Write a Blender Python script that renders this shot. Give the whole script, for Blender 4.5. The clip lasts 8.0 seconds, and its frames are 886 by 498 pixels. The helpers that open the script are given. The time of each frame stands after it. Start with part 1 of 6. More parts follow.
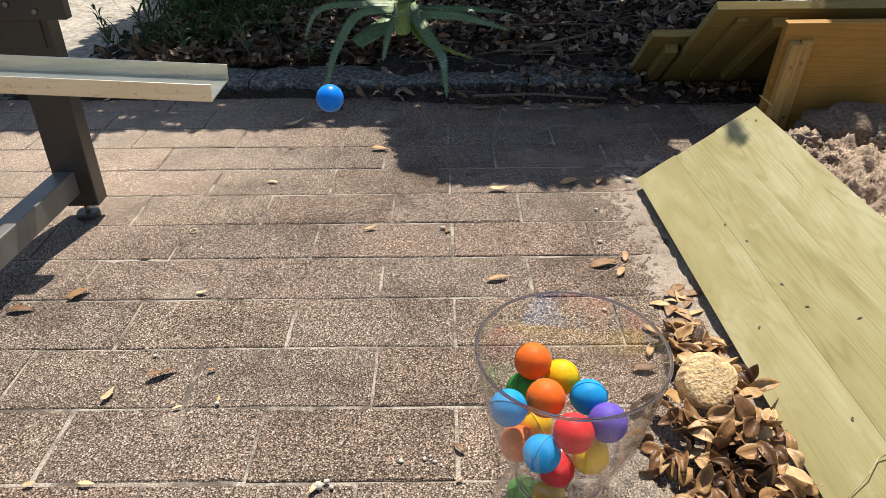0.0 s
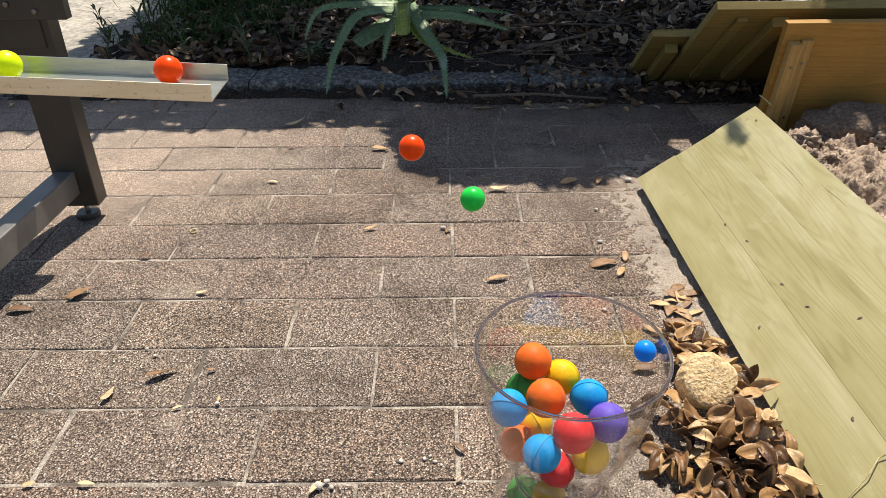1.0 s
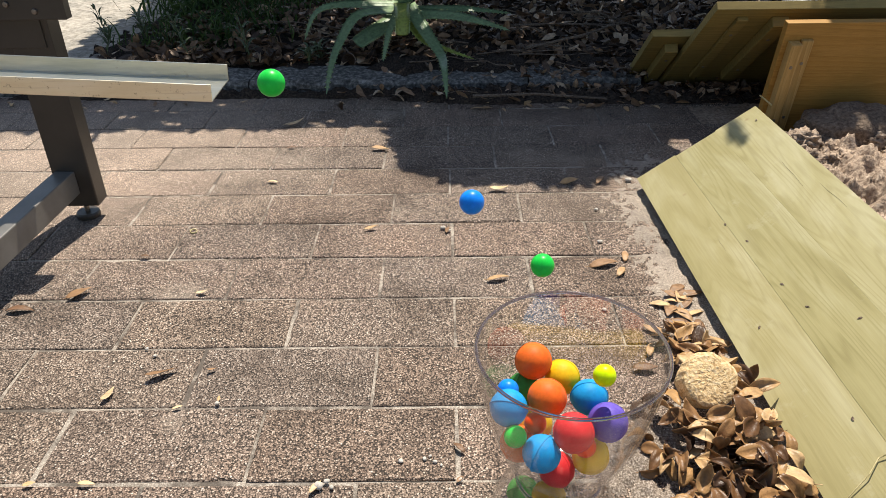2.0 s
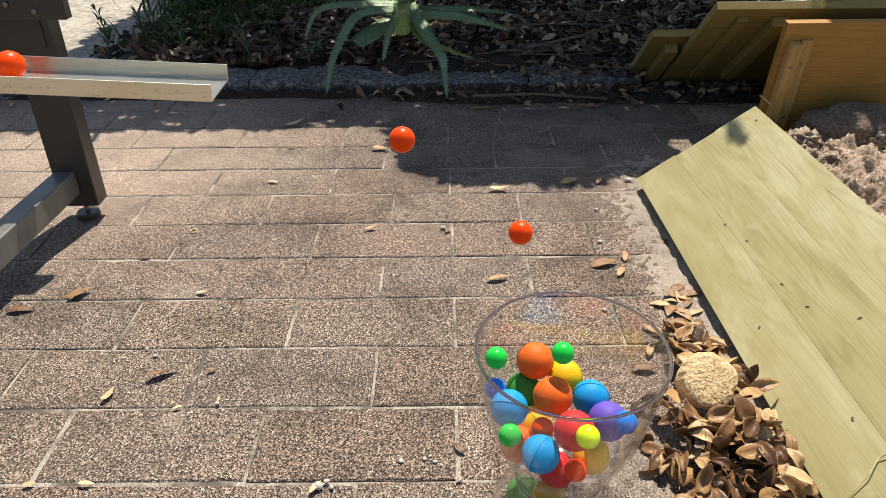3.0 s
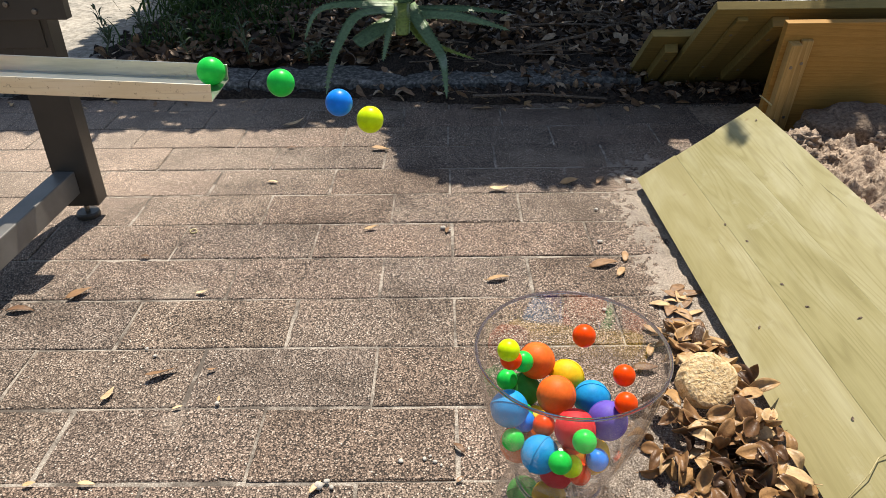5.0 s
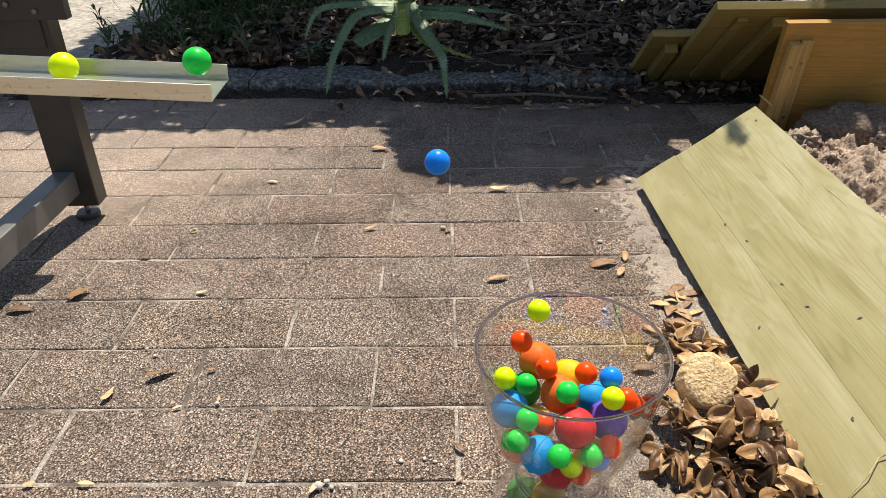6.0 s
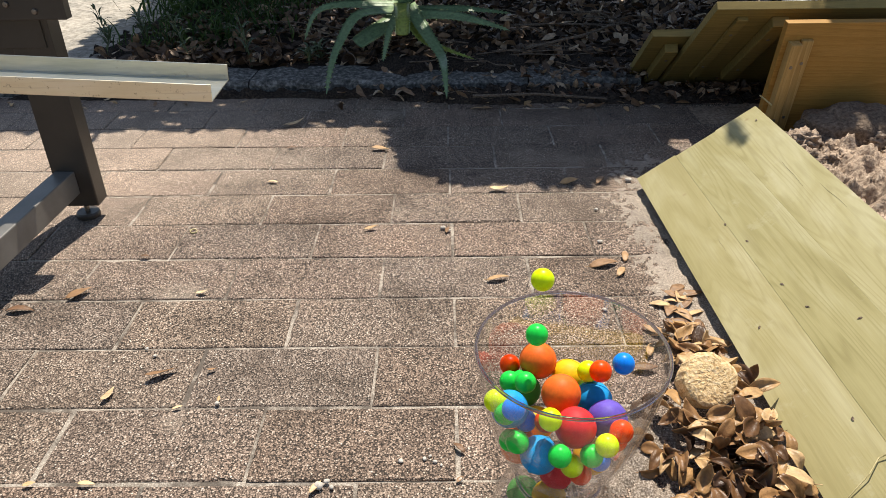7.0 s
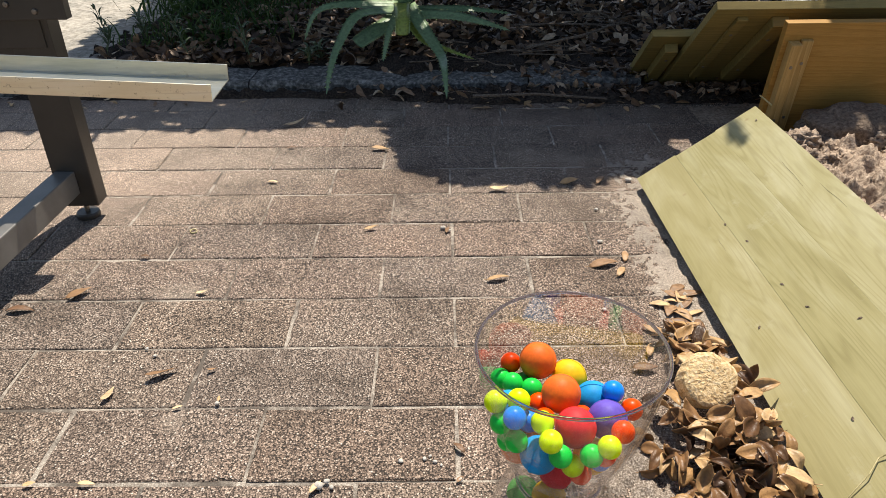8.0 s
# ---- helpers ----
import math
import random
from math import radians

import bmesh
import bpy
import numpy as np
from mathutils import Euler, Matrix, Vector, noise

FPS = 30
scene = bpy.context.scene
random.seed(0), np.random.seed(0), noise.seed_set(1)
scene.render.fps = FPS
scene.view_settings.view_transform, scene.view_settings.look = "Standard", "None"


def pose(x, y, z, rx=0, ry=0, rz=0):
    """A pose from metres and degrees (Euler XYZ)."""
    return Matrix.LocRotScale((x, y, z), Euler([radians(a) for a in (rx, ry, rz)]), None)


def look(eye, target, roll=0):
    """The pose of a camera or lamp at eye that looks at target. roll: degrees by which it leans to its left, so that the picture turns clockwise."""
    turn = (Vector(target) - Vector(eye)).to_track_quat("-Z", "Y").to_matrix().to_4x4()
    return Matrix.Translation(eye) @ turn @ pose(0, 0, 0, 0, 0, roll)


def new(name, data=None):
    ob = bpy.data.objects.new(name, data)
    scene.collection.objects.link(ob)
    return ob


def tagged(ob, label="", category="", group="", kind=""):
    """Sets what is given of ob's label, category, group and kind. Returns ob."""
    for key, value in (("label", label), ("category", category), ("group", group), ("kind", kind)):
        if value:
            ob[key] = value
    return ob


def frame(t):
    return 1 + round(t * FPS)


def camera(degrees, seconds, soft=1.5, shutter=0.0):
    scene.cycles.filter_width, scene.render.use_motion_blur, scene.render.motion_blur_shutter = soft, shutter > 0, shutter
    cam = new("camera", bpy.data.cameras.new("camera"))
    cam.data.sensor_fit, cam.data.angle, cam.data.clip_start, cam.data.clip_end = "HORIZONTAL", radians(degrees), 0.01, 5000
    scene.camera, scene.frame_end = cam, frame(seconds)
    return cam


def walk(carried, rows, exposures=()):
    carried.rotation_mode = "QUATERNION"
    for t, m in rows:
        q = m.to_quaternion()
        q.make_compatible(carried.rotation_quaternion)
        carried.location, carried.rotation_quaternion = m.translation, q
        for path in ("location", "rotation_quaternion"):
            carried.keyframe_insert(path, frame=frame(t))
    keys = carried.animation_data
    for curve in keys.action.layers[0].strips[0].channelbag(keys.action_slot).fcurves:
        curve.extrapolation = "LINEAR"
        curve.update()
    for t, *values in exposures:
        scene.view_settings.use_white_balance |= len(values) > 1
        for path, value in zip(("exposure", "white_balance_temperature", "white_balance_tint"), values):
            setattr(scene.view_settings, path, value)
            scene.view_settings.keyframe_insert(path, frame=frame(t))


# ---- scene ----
cam = camera(62.95, 8.0, soft=0.75)
STAND = look((0, 0, 0.7963), (0, 0.8583, 0.2832), roll=-0.678)
walk(cam, [(0.0, STAND), (8.0, STAND)], exposures=[(0.0, 0.45, 6900, 10), (8.0, 0.43, 6900, 10)])

# ---- light ----
SUN = Vector((0.115, 0.44, 0.89)).normalized()
world = bpy.data.worlds.new("sky")
scene.world = world
world.use_nodes = True
wn = world.node_tree.nodes
sky = wn.new("ShaderNodeTexSky")
sky.sky_type, sky.sun_disc = "NISHITA", False
sky.sun_elevation, sky.sun_rotation = math.asin(SUN.z), math.atan2(SUN.x, SUN.y)
world.node_tree.links.new(sky.outputs[0], wn["Background"].inputs[0])
wn["Background"].inputs[1].default_value = 0.097
sun = new("sun", bpy.data.lights.new("sun", "SUN"))
sun.data.energy, sun.data.angle, sun.data.color = 5.0, radians(0.53), (1.0, 0.95, 0.87)
sun.matrix_world = look(SUN * 20, (0, 0, 0))


# ---- materials ----
class Mat:
    """A principled material with a few node shortcuts; co is the position in the world or on the object."""

    def __init__(self, name, rough=0.7, spec=0.4, metal=0.0, own=False):
        self.m = bpy.data.materials.new(name)
        self.m.use_nodes = True
        self.t = self.m.node_tree
        self.b = self.t.nodes["Principled BSDF"]
        self.b.inputs["Roughness"].default_value = rough
        self.b.inputs["Specular IOR Level"].default_value = spec
        self.b.inputs["Metallic"].default_value = metal
        if own:
            self.co = self.n("TexCoord").outputs["Object"]
        else:
            self.co = self.n("NewGeometry").outputs["Position"]

    def n(self, kind):
        return self.t.nodes.new("ShaderNode" + kind)

    def put(self, a, b):
        self.t.links.new(a, b)

    def scaled(self, v):
        k = self.n("Mapping")
        k.inputs["Scale"].default_value = v
        self.put(self.co, k.inputs["Vector"])
        return k.outputs[0]

    def noise(self, scale, detail=4, rough=0.6, co=None, distort=0.0):
        k = self.n("TexNoise")
        k.inputs["Scale"].default_value, k.inputs["Detail"].default_value = scale, detail
        k.inputs["Roughness"].default_value, k.inputs["Distortion"].default_value = rough, distort
        self.put(co or self.co, k.inputs["Vector"])
        return k.outputs[0]

    def cells(self, scale, what="Color", feature="F1"):
        k = self.n("TexVoronoi")
        k.feature = feature
        k.inputs["Scale"].default_value = scale
        self.put(self.co, k.inputs["Vector"])
        return k.outputs[what]

    def ramp(self, fac, *stops):
        k = self.n("ValToRGB")
        e = k.color_ramp.elements
        while len(e) < len(stops):
            e.new(0.5)
        for el, (p, c) in zip(e, stops):
            el.position, el.color = p, (*c, 1)
        self.put(fac, k.inputs[0])
        return k.outputs[0]

    def mix(self, fac, a, b, kind="MIX"):
        k = self.n("MixRGB")
        k.blend_type = kind
        for s, v in zip(k.inputs, (fac, a, b)):
            if isinstance(v, (int, float)):
                s.default_value = v
            elif isinstance(v, tuple):
                s.default_value = (*v, 1)
            else:
                self.put(v, s)
        return k.outputs[0]

    def base(self, c):
        if isinstance(c, tuple):
            self.b.inputs["Base Color"].default_value = (*c, 1)
        else:
            self.put(c, self.b.inputs["Base Color"])

    def bump(self, h, dist, strength=1.0, after=None):
        k = self.n("Bump")
        k.inputs["Strength"].default_value, k.inputs["Distance"].default_value = strength, dist
        self.put(h, k.inputs["Height"])
        if after:
            self.put(after, k.inputs["Normal"])
        self.put(k.outputs[0], self.b.inputs["Normal"])
        return k.outputs[0]

    def random(self, island=False):
        return self.n("NewGeometry").outputs["Random Per Island"] if island else self.n("ObjectInfo").outputs["Random"]


def paver_material():
    k = Mat("exposed_aggregate", rough=0.85, spec=0.3)
    stones = k.ramp(k.cells(370), (0.0, (0.09, 0.07, 0.06)), (0.3, (0.23, 0.18, 0.15)), (0.6, (0.40, 0.325, 0.275)), (0.82, (0.62, 0.53, 0.455)), (1.0, (1.0, 0.96, 0.9)))
    gap = k.ramp(k.cells(370, "Distance"), (0.40, (0, 0, 0)), (0.72, (1, 1, 1)))
    c = k.mix(gap, stones, (0.042, 0.036, 0.031))
    fine = k.ramp(k.noise(620, 2), (0.38, (0.55, 0.53, 0.5)), (0.62, (1.3, 1.27, 1.23)))
    c = k.mix(0.7, c, fine, "MULTIPLY")
    tint = k.ramp(k.random(), (0.0, (1.0, 0.9, 0.84)), (0.35, (0.82, 0.8, 0.79)), (0.7, (0.98, 0.93, 0.87)), (1.0, (0.8, 0.73, 0.68)))
    c = k.mix(0.9, c, tint, "MULTIPLY")
    stain = k.ramp(k.noise(5, 6, 0.65), (0.36, (0.62, 0.60, 0.58)), (0.52, (1, 1, 1)), (0.75, (1.12, 1.06, 1.01)))
    c = k.mix(0.9, c, stain, "MULTIPLY")
    dust = k.ramp(k.noise(3.1, 8, 0.7), (0.58, (0, 0, 0)), (0.72, (0.5, 0.5, 0.5)))
    c = k.mix(dust, c, (0.44, 0.38, 0.31))
    c = k.mix(1.0, c, (0.93, 0.925, 0.915), "MULTIPLY")
    # Colour multiplied brighter and pinker around the far-left pavers, with a noisy edge.
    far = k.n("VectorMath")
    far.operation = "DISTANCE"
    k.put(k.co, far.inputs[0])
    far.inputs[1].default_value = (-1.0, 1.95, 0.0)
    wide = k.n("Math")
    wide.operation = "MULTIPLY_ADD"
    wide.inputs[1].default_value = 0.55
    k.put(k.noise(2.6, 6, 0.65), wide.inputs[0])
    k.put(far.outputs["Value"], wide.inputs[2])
    far_left_pale = k.ramp(wide.outputs[0], (0.5, (0.6, 0.6, 0.6)), (1.05, (0.0, 0.0, 0.0)))
    c = k.mix(far_left_pale, c, k.mix(1.0, k.mix(0.35, c, (0.39, 0.34, 0.29)), (1.62, 1.57, 1.51), "MULTIPLY"))
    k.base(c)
    k.up = k.n("Math")
    k.up.operation = "MULTIPLY"
    k.up.inputs[1].default_value = -1.0
    k.put(k.cells(370, "Distance"), k.up.inputs[0])
    n = k.bump(k.up.outputs[0], 0.0014, 0.8)
    k.bump(k.noise(60, 5), 0.003, 0.5, after=n)
    return k.m


def ground_material(name, dark, mid, light, grain=400, rough=0.95, relief=0.002):
    k = Mat(name, rough=rough, spec=0.2)
    c = k.ramp(k.noise(grain, 3), (0.3, dark), (0.5, mid), (0.72, light))
    c = k.mix(0.7, c, k.ramp(k.noise(6, 6), (0.3, (0.6, 0.6, 0.6)), (0.7, (1.2, 1.15, 1.1))), "MULTIPLY")
    k.base(c)
    n = k.bump(k.noise(grain, 3), relief, 0.8)
    k.bump(k.noise(25, 5), relief * 4, 0.6, after=n)
    return k.m


def joint_material():
    k = Mat("joint_sand_and_dirt", rough=0.95, spec=0.2)
    c = k.ramp(k.noise(420, 3), (0.3, (0.16, 0.135, 0.11)), (0.5, (0.36, 0.315, 0.265)), (0.72, (0.62, 0.57, 0.49)))
    dirt = k.ramp(k.noise(11, 6, 0.7), (0.42, (0.88, 0.88, 0.88)), (0.56, (0.0, 0.0, 0.0)))
    k.base(k.mix(dirt, c, (0.085, 0.07, 0.058)))
    n = k.bump(k.noise(420, 3), 0.0015, 0.8)
    k.bump(k.noise(45, 5), 0.008, 0.7, after=n)
    return k.m


def wood_material(name, dark, mid, light, along=(1, 0.07, 1), knots=True, rough=0.62, axis="X", bands=20.0):
    k = Mat(name, rough=rough, spec=0.35, own=True)
    rnd = k.n("VectorMath")
    rnd.operation = "MULTIPLY_ADD"
    k.put(k.random(), rnd.inputs[0])
    rnd.inputs[1].default_value = (3.1, 7.7, 5.3)
    k.put(k.co, rnd.inputs[2])
    k.co = rnd.outputs[0]
    wave = k.n("TexWave")
    wave.wave_type, wave.bands_direction, wave.wave_profile = "BANDS", axis, "SAW"
    wave.inputs["Scale"].default_value, wave.inputs["Distortion"].default_value = bands, 22.0
    wave.inputs["Detail"].default_value, wave.inputs["Detail Scale"].default_value = 2.0, 0.7
    k.put(k.scaled(along), wave.inputs["Vector"])
    grain = wave.outputs["Fac"]
    c = k.ramp(grain, (0.0, light), (0.6, mid), (0.95, dark), (1.0, mid))
    fibre = k.ramp(k.noise(30, 4, 0.7, k.scaled(tuple(14 * v for v in along))), (0.35, (0.84, 0.82, 0.78)), (0.6, (1.06, 1.05, 1.03)))
    c = k.mix(0.8, c, fibre, "MULTIPLY")
    blot = k.ramp(k.noise(5, 4), (0.35, (0.84, 0.86, 0.78)), (0.7, (1.1, 1.06, 1.0)))
    c = k.mix(0.8, c, blot, "MULTIPLY")
    if knots:
        spot = k.ramp(k.cells(9.0, "Distance"), (0.0, (1, 1, 1)), (0.05, (0.85, 0.85, 0.85)), (0.085, (0, 0, 0)))
        c = k.mix(spot, c, k.mix(0.5, c, (0.20, 0.10, 0.035)))
    k.base(c)
    n = k.bump(grain, 0.00015, 0.4)
    k.bump(k.noise(160, 3, 0.6, k.scaled((1, 0.1, 1))), 0.0006, 0.5, after=n)
    return k.m


def pine_material():
    """Planed pine with flame figure: contour lines of a long drawn-out noise, other on each stave."""
    k = Mat("pale_pine", rough=0.6, spec=0.3, own=True)
    rnd = k.n("VectorMath")
    rnd.operation = "MULTIPLY_ADD"
    k.put(k.random(), rnd.inputs[0])
    rnd.inputs[1].default_value = (13.1, 27.7, 5.3)
    k.put(k.co, rnd.inputs[2])
    k.co = rnd.outputs[0]
    grow = k.noise(1.0, 2, 0.45, k.scaled((11, 0.9, 11)), 0.25)
    rings = k.n("Math")
    rings.operation = "MULTIPLY"
    rings.inputs[1].default_value = 170.0
    k.put(grow, rings.inputs[0])
    wave = k.n("Math")
    wave.operation = "SINE"
    k.put(rings.outputs[0], wave.inputs[0])
    half = k.n("Math")
    half.operation = "MULTIPLY_ADD"
    half.inputs[1].default_value, half.inputs[2].default_value = 0.5, 0.5
    k.put(wave.outputs[0], half.inputs[0])
    lines = k.ramp(half.outputs[0], (0.0, (1.03, 1.03, 1.04)), (0.6, (1.0, 1.0, 0.98)), (0.88, (0.84, 0.83, 0.76)), (1.0, (0.76, 0.74, 0.66)))
    tone = k.ramp(k.noise(1.0, 5, 0.6, k.scaled((9, 2.2, 9)), 0.6), (0.32, (0.29, 0.258, 0.118)), (0.5, (0.345, 0.31, 0.155)), (0.68, (0.43, 0.40, 0.245)))
    faint = k.ramp(k.noise(1.0, 3, 0.6, k.scaled((7, 1.4, 7))), (0.38, (0.12, 0.12, 0.12)), (0.62, (0.6, 0.6, 0.6)))
    c = k.mix(faint, tone, k.mix(1.0, tone, lines, "MULTIPLY"))
    stave = k.ramp(k.random(), (0.0, (0.92, 0.92, 0.86)), (0.5, (1.0, 0.98, 0.95)), (1.0, (1.06, 1.07, 1.1)))
    c = k.mix(1.0, c, stave, "MULTIPLY")
    fibre = k.ramp(k.noise(60, 4, 0.7, k.scaled((5, 0.12, 5))), (0.35, (0.93, 0.92, 0.89)), (0.62, (1.04, 1.04, 1.03)))
    c = k.mix(0.8, c, fibre, "MULTIPLY")
    grime = k.ramp(k.noise(14, 6, 0.72), (0.60, (0, 0, 0)), (0.76, (0.35, 0.35, 0.35)))
    c = k.mix(grime, c, (0.52, 0.49, 0.36))
    spot = k.ramp(k.cells(7.0, "Distance"), (0.0, (1, 1, 1)), (0.02, (0.7, 0.7, 0.7)), (0.045, (0, 0, 0)))
    k.base(k.mix(spot, c, k.mix(0.45, c, (0.20, 0.10, 0.035))))
    n = k.bump(half.outputs[0], 0.0001, 0.3)
    k.bump(k.noise(160, 3, 0.6, k.scaled((1, 0.1, 1))), 0.0005, 0.4, after=n)
    return k.m


def leaf_material(name, stops, island=False, rough=0.5, glow=0.0):
    k = Mat(name, rough=rough, spec=0.35)
    c = k.ramp(k.random(island), *stops)
    c = k.mix(0.8, c, k.ramp(k.noise(90, 4), (0.3, (0.55, 0.5, 0.45)), (0.62, (1.15, 1.1, 1.0))), "MULTIPLY")
    k.base(c)
    k.bump(k.noise(160, 3), 0.0015, 0.7)
    if glow:
        thin, both = k.n("BsdfTranslucent"), k.n("MixShader")
        k.put(c, thin.inputs[0])
        both.inputs[0].default_value = glow
        k.put(k.b.outputs[0], both.inputs[1])
        k.put(thin.outputs[0], both.inputs[2])
        k.put(both.outputs[0], k.t.nodes["Material Output"].inputs["Surface"])
    return k.m


def rubber_material(name, colour, gloss, own_relief=0.0):
    k = Mat(name, rough=gloss, spec=0.2, own=True)
    light = tuple(min(1.0, v * 1.08 + 0.01) for v in colour)
    dull = tuple(v * 0.84 for v in colour)
    c = k.ramp(k.noise(70, 5, 0.7), (0.35, dull), (0.55, colour), (0.75, light))
    k.base(c)
    k.b.inputs["Subsurface Weight"].default_value = 0.08
    k.b.inputs["Subsurface Scale"].default_value = 0.006
    k.b.inputs["Subsurface Radius"].default_value = (1.0, 1.0, 1.0)
    if own_relief:
        k.bump(k.noise(220, 4), own_relief, 0.6)
    return k.m


def metal_material():
    k = Mat("galvanised_steel", rough=0.3, spec=0.5, metal=0.92)
    c = k.ramp(k.noise(28, 6, 0.7, k.scaled((0.5, 4, 4))), (0.3, (0.46, 0.49, 0.455)), (0.6, (0.60, 0.62, 0.58)), (0.8, (0.72, 0.73, 0.69)))
    rub = k.ramp(k.noise(70, 6, 0.75), (0.62, (0, 0, 0)), (0.72, (0.7, 0.7, 0.7)))
    c = k.mix(rub, c, (0.30, 0.27, 0.22))
    c = k.mix(k.ramp(k.noise(9, 5), (0.4, (0, 0, 0)), (0.7, (0.55, 0.55, 0.55))), c, (0.66, 0.58, 0.45))
    k.base(c)
    k.bump(k.noise(60, 3, 0.6, k.scaled((0.2, 3, 3))), 0.0006, 0.5)
    return k.m


def dusty_glare_metal_material():
    k = Mat("dust_stained_steel_with_paving_glare", rough=0.42, spec=0.5, metal=0.9)
    # Speckled beige coat; the warm reflection of sunlit paving is added to its colour.
    c = k.ramp(k.noise(22, 6, 0.7, k.scaled((0.5, 3, 3))), (0.3, (0.84, 0.72, 0.50)), (0.55, (0.93, 0.83, 0.62)), (0.8, (0.98, 0.90, 0.74)))
    specks = k.ramp(k.noise(240, 4, 0.75), (0.60, (0, 0, 0)), (0.70, (0.75, 0.75, 0.75)))
    c = k.mix(specks, c, (0.42, 0.33, 0.2))
    streak = k.ramp(k.noise(30, 4, 0.7, k.scaled((0.15, 1, 9))), (0.56, (0, 0, 0)), (0.68, (0.5, 0.5, 0.5)))
    k.base(k.mix(streak, c, (0.55, 0.45, 0.3)))
    k.bump(k.noise(90, 4), 0.0005, 0.5)
    return k.m


def painted_metal_material(name, a, b):
    k = Mat(name, rough=0.36, spec=0.55)
    k.base(k.ramp(k.noise(14, 5), (0.3, a), (0.7, b)))
    k.bump(k.noise(900, 2), 0.0003, 0.4)
    return k.m


def acrylic_material():
    m = bpy.data.materials.new("clear_acrylic")
    m.use_nodes = True
    t = m.node_tree
    t.nodes.remove(t.nodes["Principled BSDF"])
    a, g, f, p, k, x, bump, co, nz = (t.nodes.new("ShaderNode" + s) for s in ("BsdfTransparent", "BsdfGlossy", "LayerWeight", "Math", "Math", "MixShader", "Bump", "TexCoord", "TexNoise"))
    a.inputs[0].default_value = (0.99, 0.99, 0.994, 1)
    g.inputs["Roughness"].default_value = 0.04
    f.inputs["Blend"].default_value = 0.5
    p.operation, k.operation = "POWER", "MULTIPLY_ADD"
    p.inputs[1].default_value = 3.2
    k.inputs[1].default_value, k.inputs[2].default_value = 0.6, 0.046
    nz.inputs["Scale"].default_value = 14
    bump.inputs["Distance"].default_value = 0.002
    bump.inputs["Strength"].default_value = 0.3
    t.links.new(co.outputs["Object"], nz.inputs["Vector"])
    t.links.new(nz.outputs[0], bump.inputs["Height"])
    t.links.new(bump.outputs[0], g.inputs["Normal"])
    t.links.new(f.outputs["Facing"], p.inputs[0])
    t.links.new(p.outputs[0], k.inputs[0])
    t.links.new(k.outputs[0], x.inputs[0])
    t.links.new(a.outputs[0], x.inputs[1])
    t.links.new(g.outputs[0], x.inputs[2])
    t.links.new(x.outputs[0], t.nodes["Material Output"].inputs["Surface"])
    return m


def rim_material():
    k = Mat("acrylic_rim", rough=0.05, spec=0.5)
    k.base((0.52, 0.50, 0.58))
    k.b.inputs["Transmission Weight"].default_value = 1.0
    k.b.inputs["IOR"].default_value = 1.49
    return k.m


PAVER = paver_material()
SAND = ground_material("joint_sand", (0.12, 0.10, 0.082), (0.31, 0.265, 0.22), (0.60, 0.54, 0.47), 420, relief=0.0015)
GRIT_SAND = ground_material("gritty_sand", (0.07, 0.056, 0.045), (0.20, 0.165, 0.135), (0.52, 0.46, 0.40), 330, relief=0.002)
SOIL = ground_material("dark_soil", (0.016, 0.012, 0.010), (0.045, 0.034, 0.027), (0.10, 0.08, 0.062), 160, relief=0.004)
CONCRETE = ground_material("worn_concrete", (0.06, 0.059, 0.055), (0.16, 0.157, 0.148), (0.42, 0.41, 0.385), 70, relief=0.004)
PALE = ground_material("pale_path", (0.22, 0.205, 0.175), (0.38, 0.355, 0.31), (0.53, 0.5, 0.44), 45, relief=0.003)
PEBBLE = ground_material("pale_pebble", (0.40, 0.37, 0.33), (0.58, 0.55, 0.50), (0.72, 0.70, 0.65), 300, relief=0.0002)
DAMP = ground_material("damp_sand", (0.18, 0.135, 0.10), (0.36, 0.28, 0.215), (0.52, 0.43, 0.34), 120, relief=0.004)
JOINT = joint_material()
GRIT = ground_material("brown_grit", (0.07, 0.055, 0.045), (0.18, 0.145, 0.12), (0.34, 0.29, 0.25), 200)
PINE = pine_material()
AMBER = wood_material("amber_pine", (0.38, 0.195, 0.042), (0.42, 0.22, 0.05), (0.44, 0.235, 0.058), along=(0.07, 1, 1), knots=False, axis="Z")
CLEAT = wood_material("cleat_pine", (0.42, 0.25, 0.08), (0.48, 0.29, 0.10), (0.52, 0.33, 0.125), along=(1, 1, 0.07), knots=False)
OLIVE = wood_material("olive_pine", (0.22, 0.165, 0.055), (0.26, 0.195, 0.066), (0.29, 0.22, 0.078), along=(0.07, 1, 1), knots=False, axis="Z")
CUTWOOD = ground_material("rough_cut_wood", (0.42, 0.26, 0.12), (0.72, 0.53, 0.29), (0.86, 0.70, 0.46), 230, relief=0.002)
STONE = ground_material("dusty_stone", (0.085, 0.064, 0.049), (0.16, 0.122, 0.093), (0.26, 0.205, 0.16), 120, relief=0.004)
STEEL, DUSTY_GLARE_STEEL = metal_material(), dusty_glare_metal_material()
BROWN = painted_metal_material("brown_powder_coat", (0.036, 0.030, 0.024), (0.052, 0.044, 0.035))
GREY = painted_metal_material("worn_grey_coat", (0.12, 0.113, 0.10), (0.18, 0.172, 0.158))
ACRYLIC, RIM = acrylic_material(), rim_material()
DRY = [(0.0, (0.05, 0.028, 0.018)), (0.25, (0.16, 0.082, 0.038)), (0.5, (0.31, 0.17, 0.075)), (0.78, (0.50, 0.31, 0.145)), (1.0, (0.68, 0.50, 0.29))]
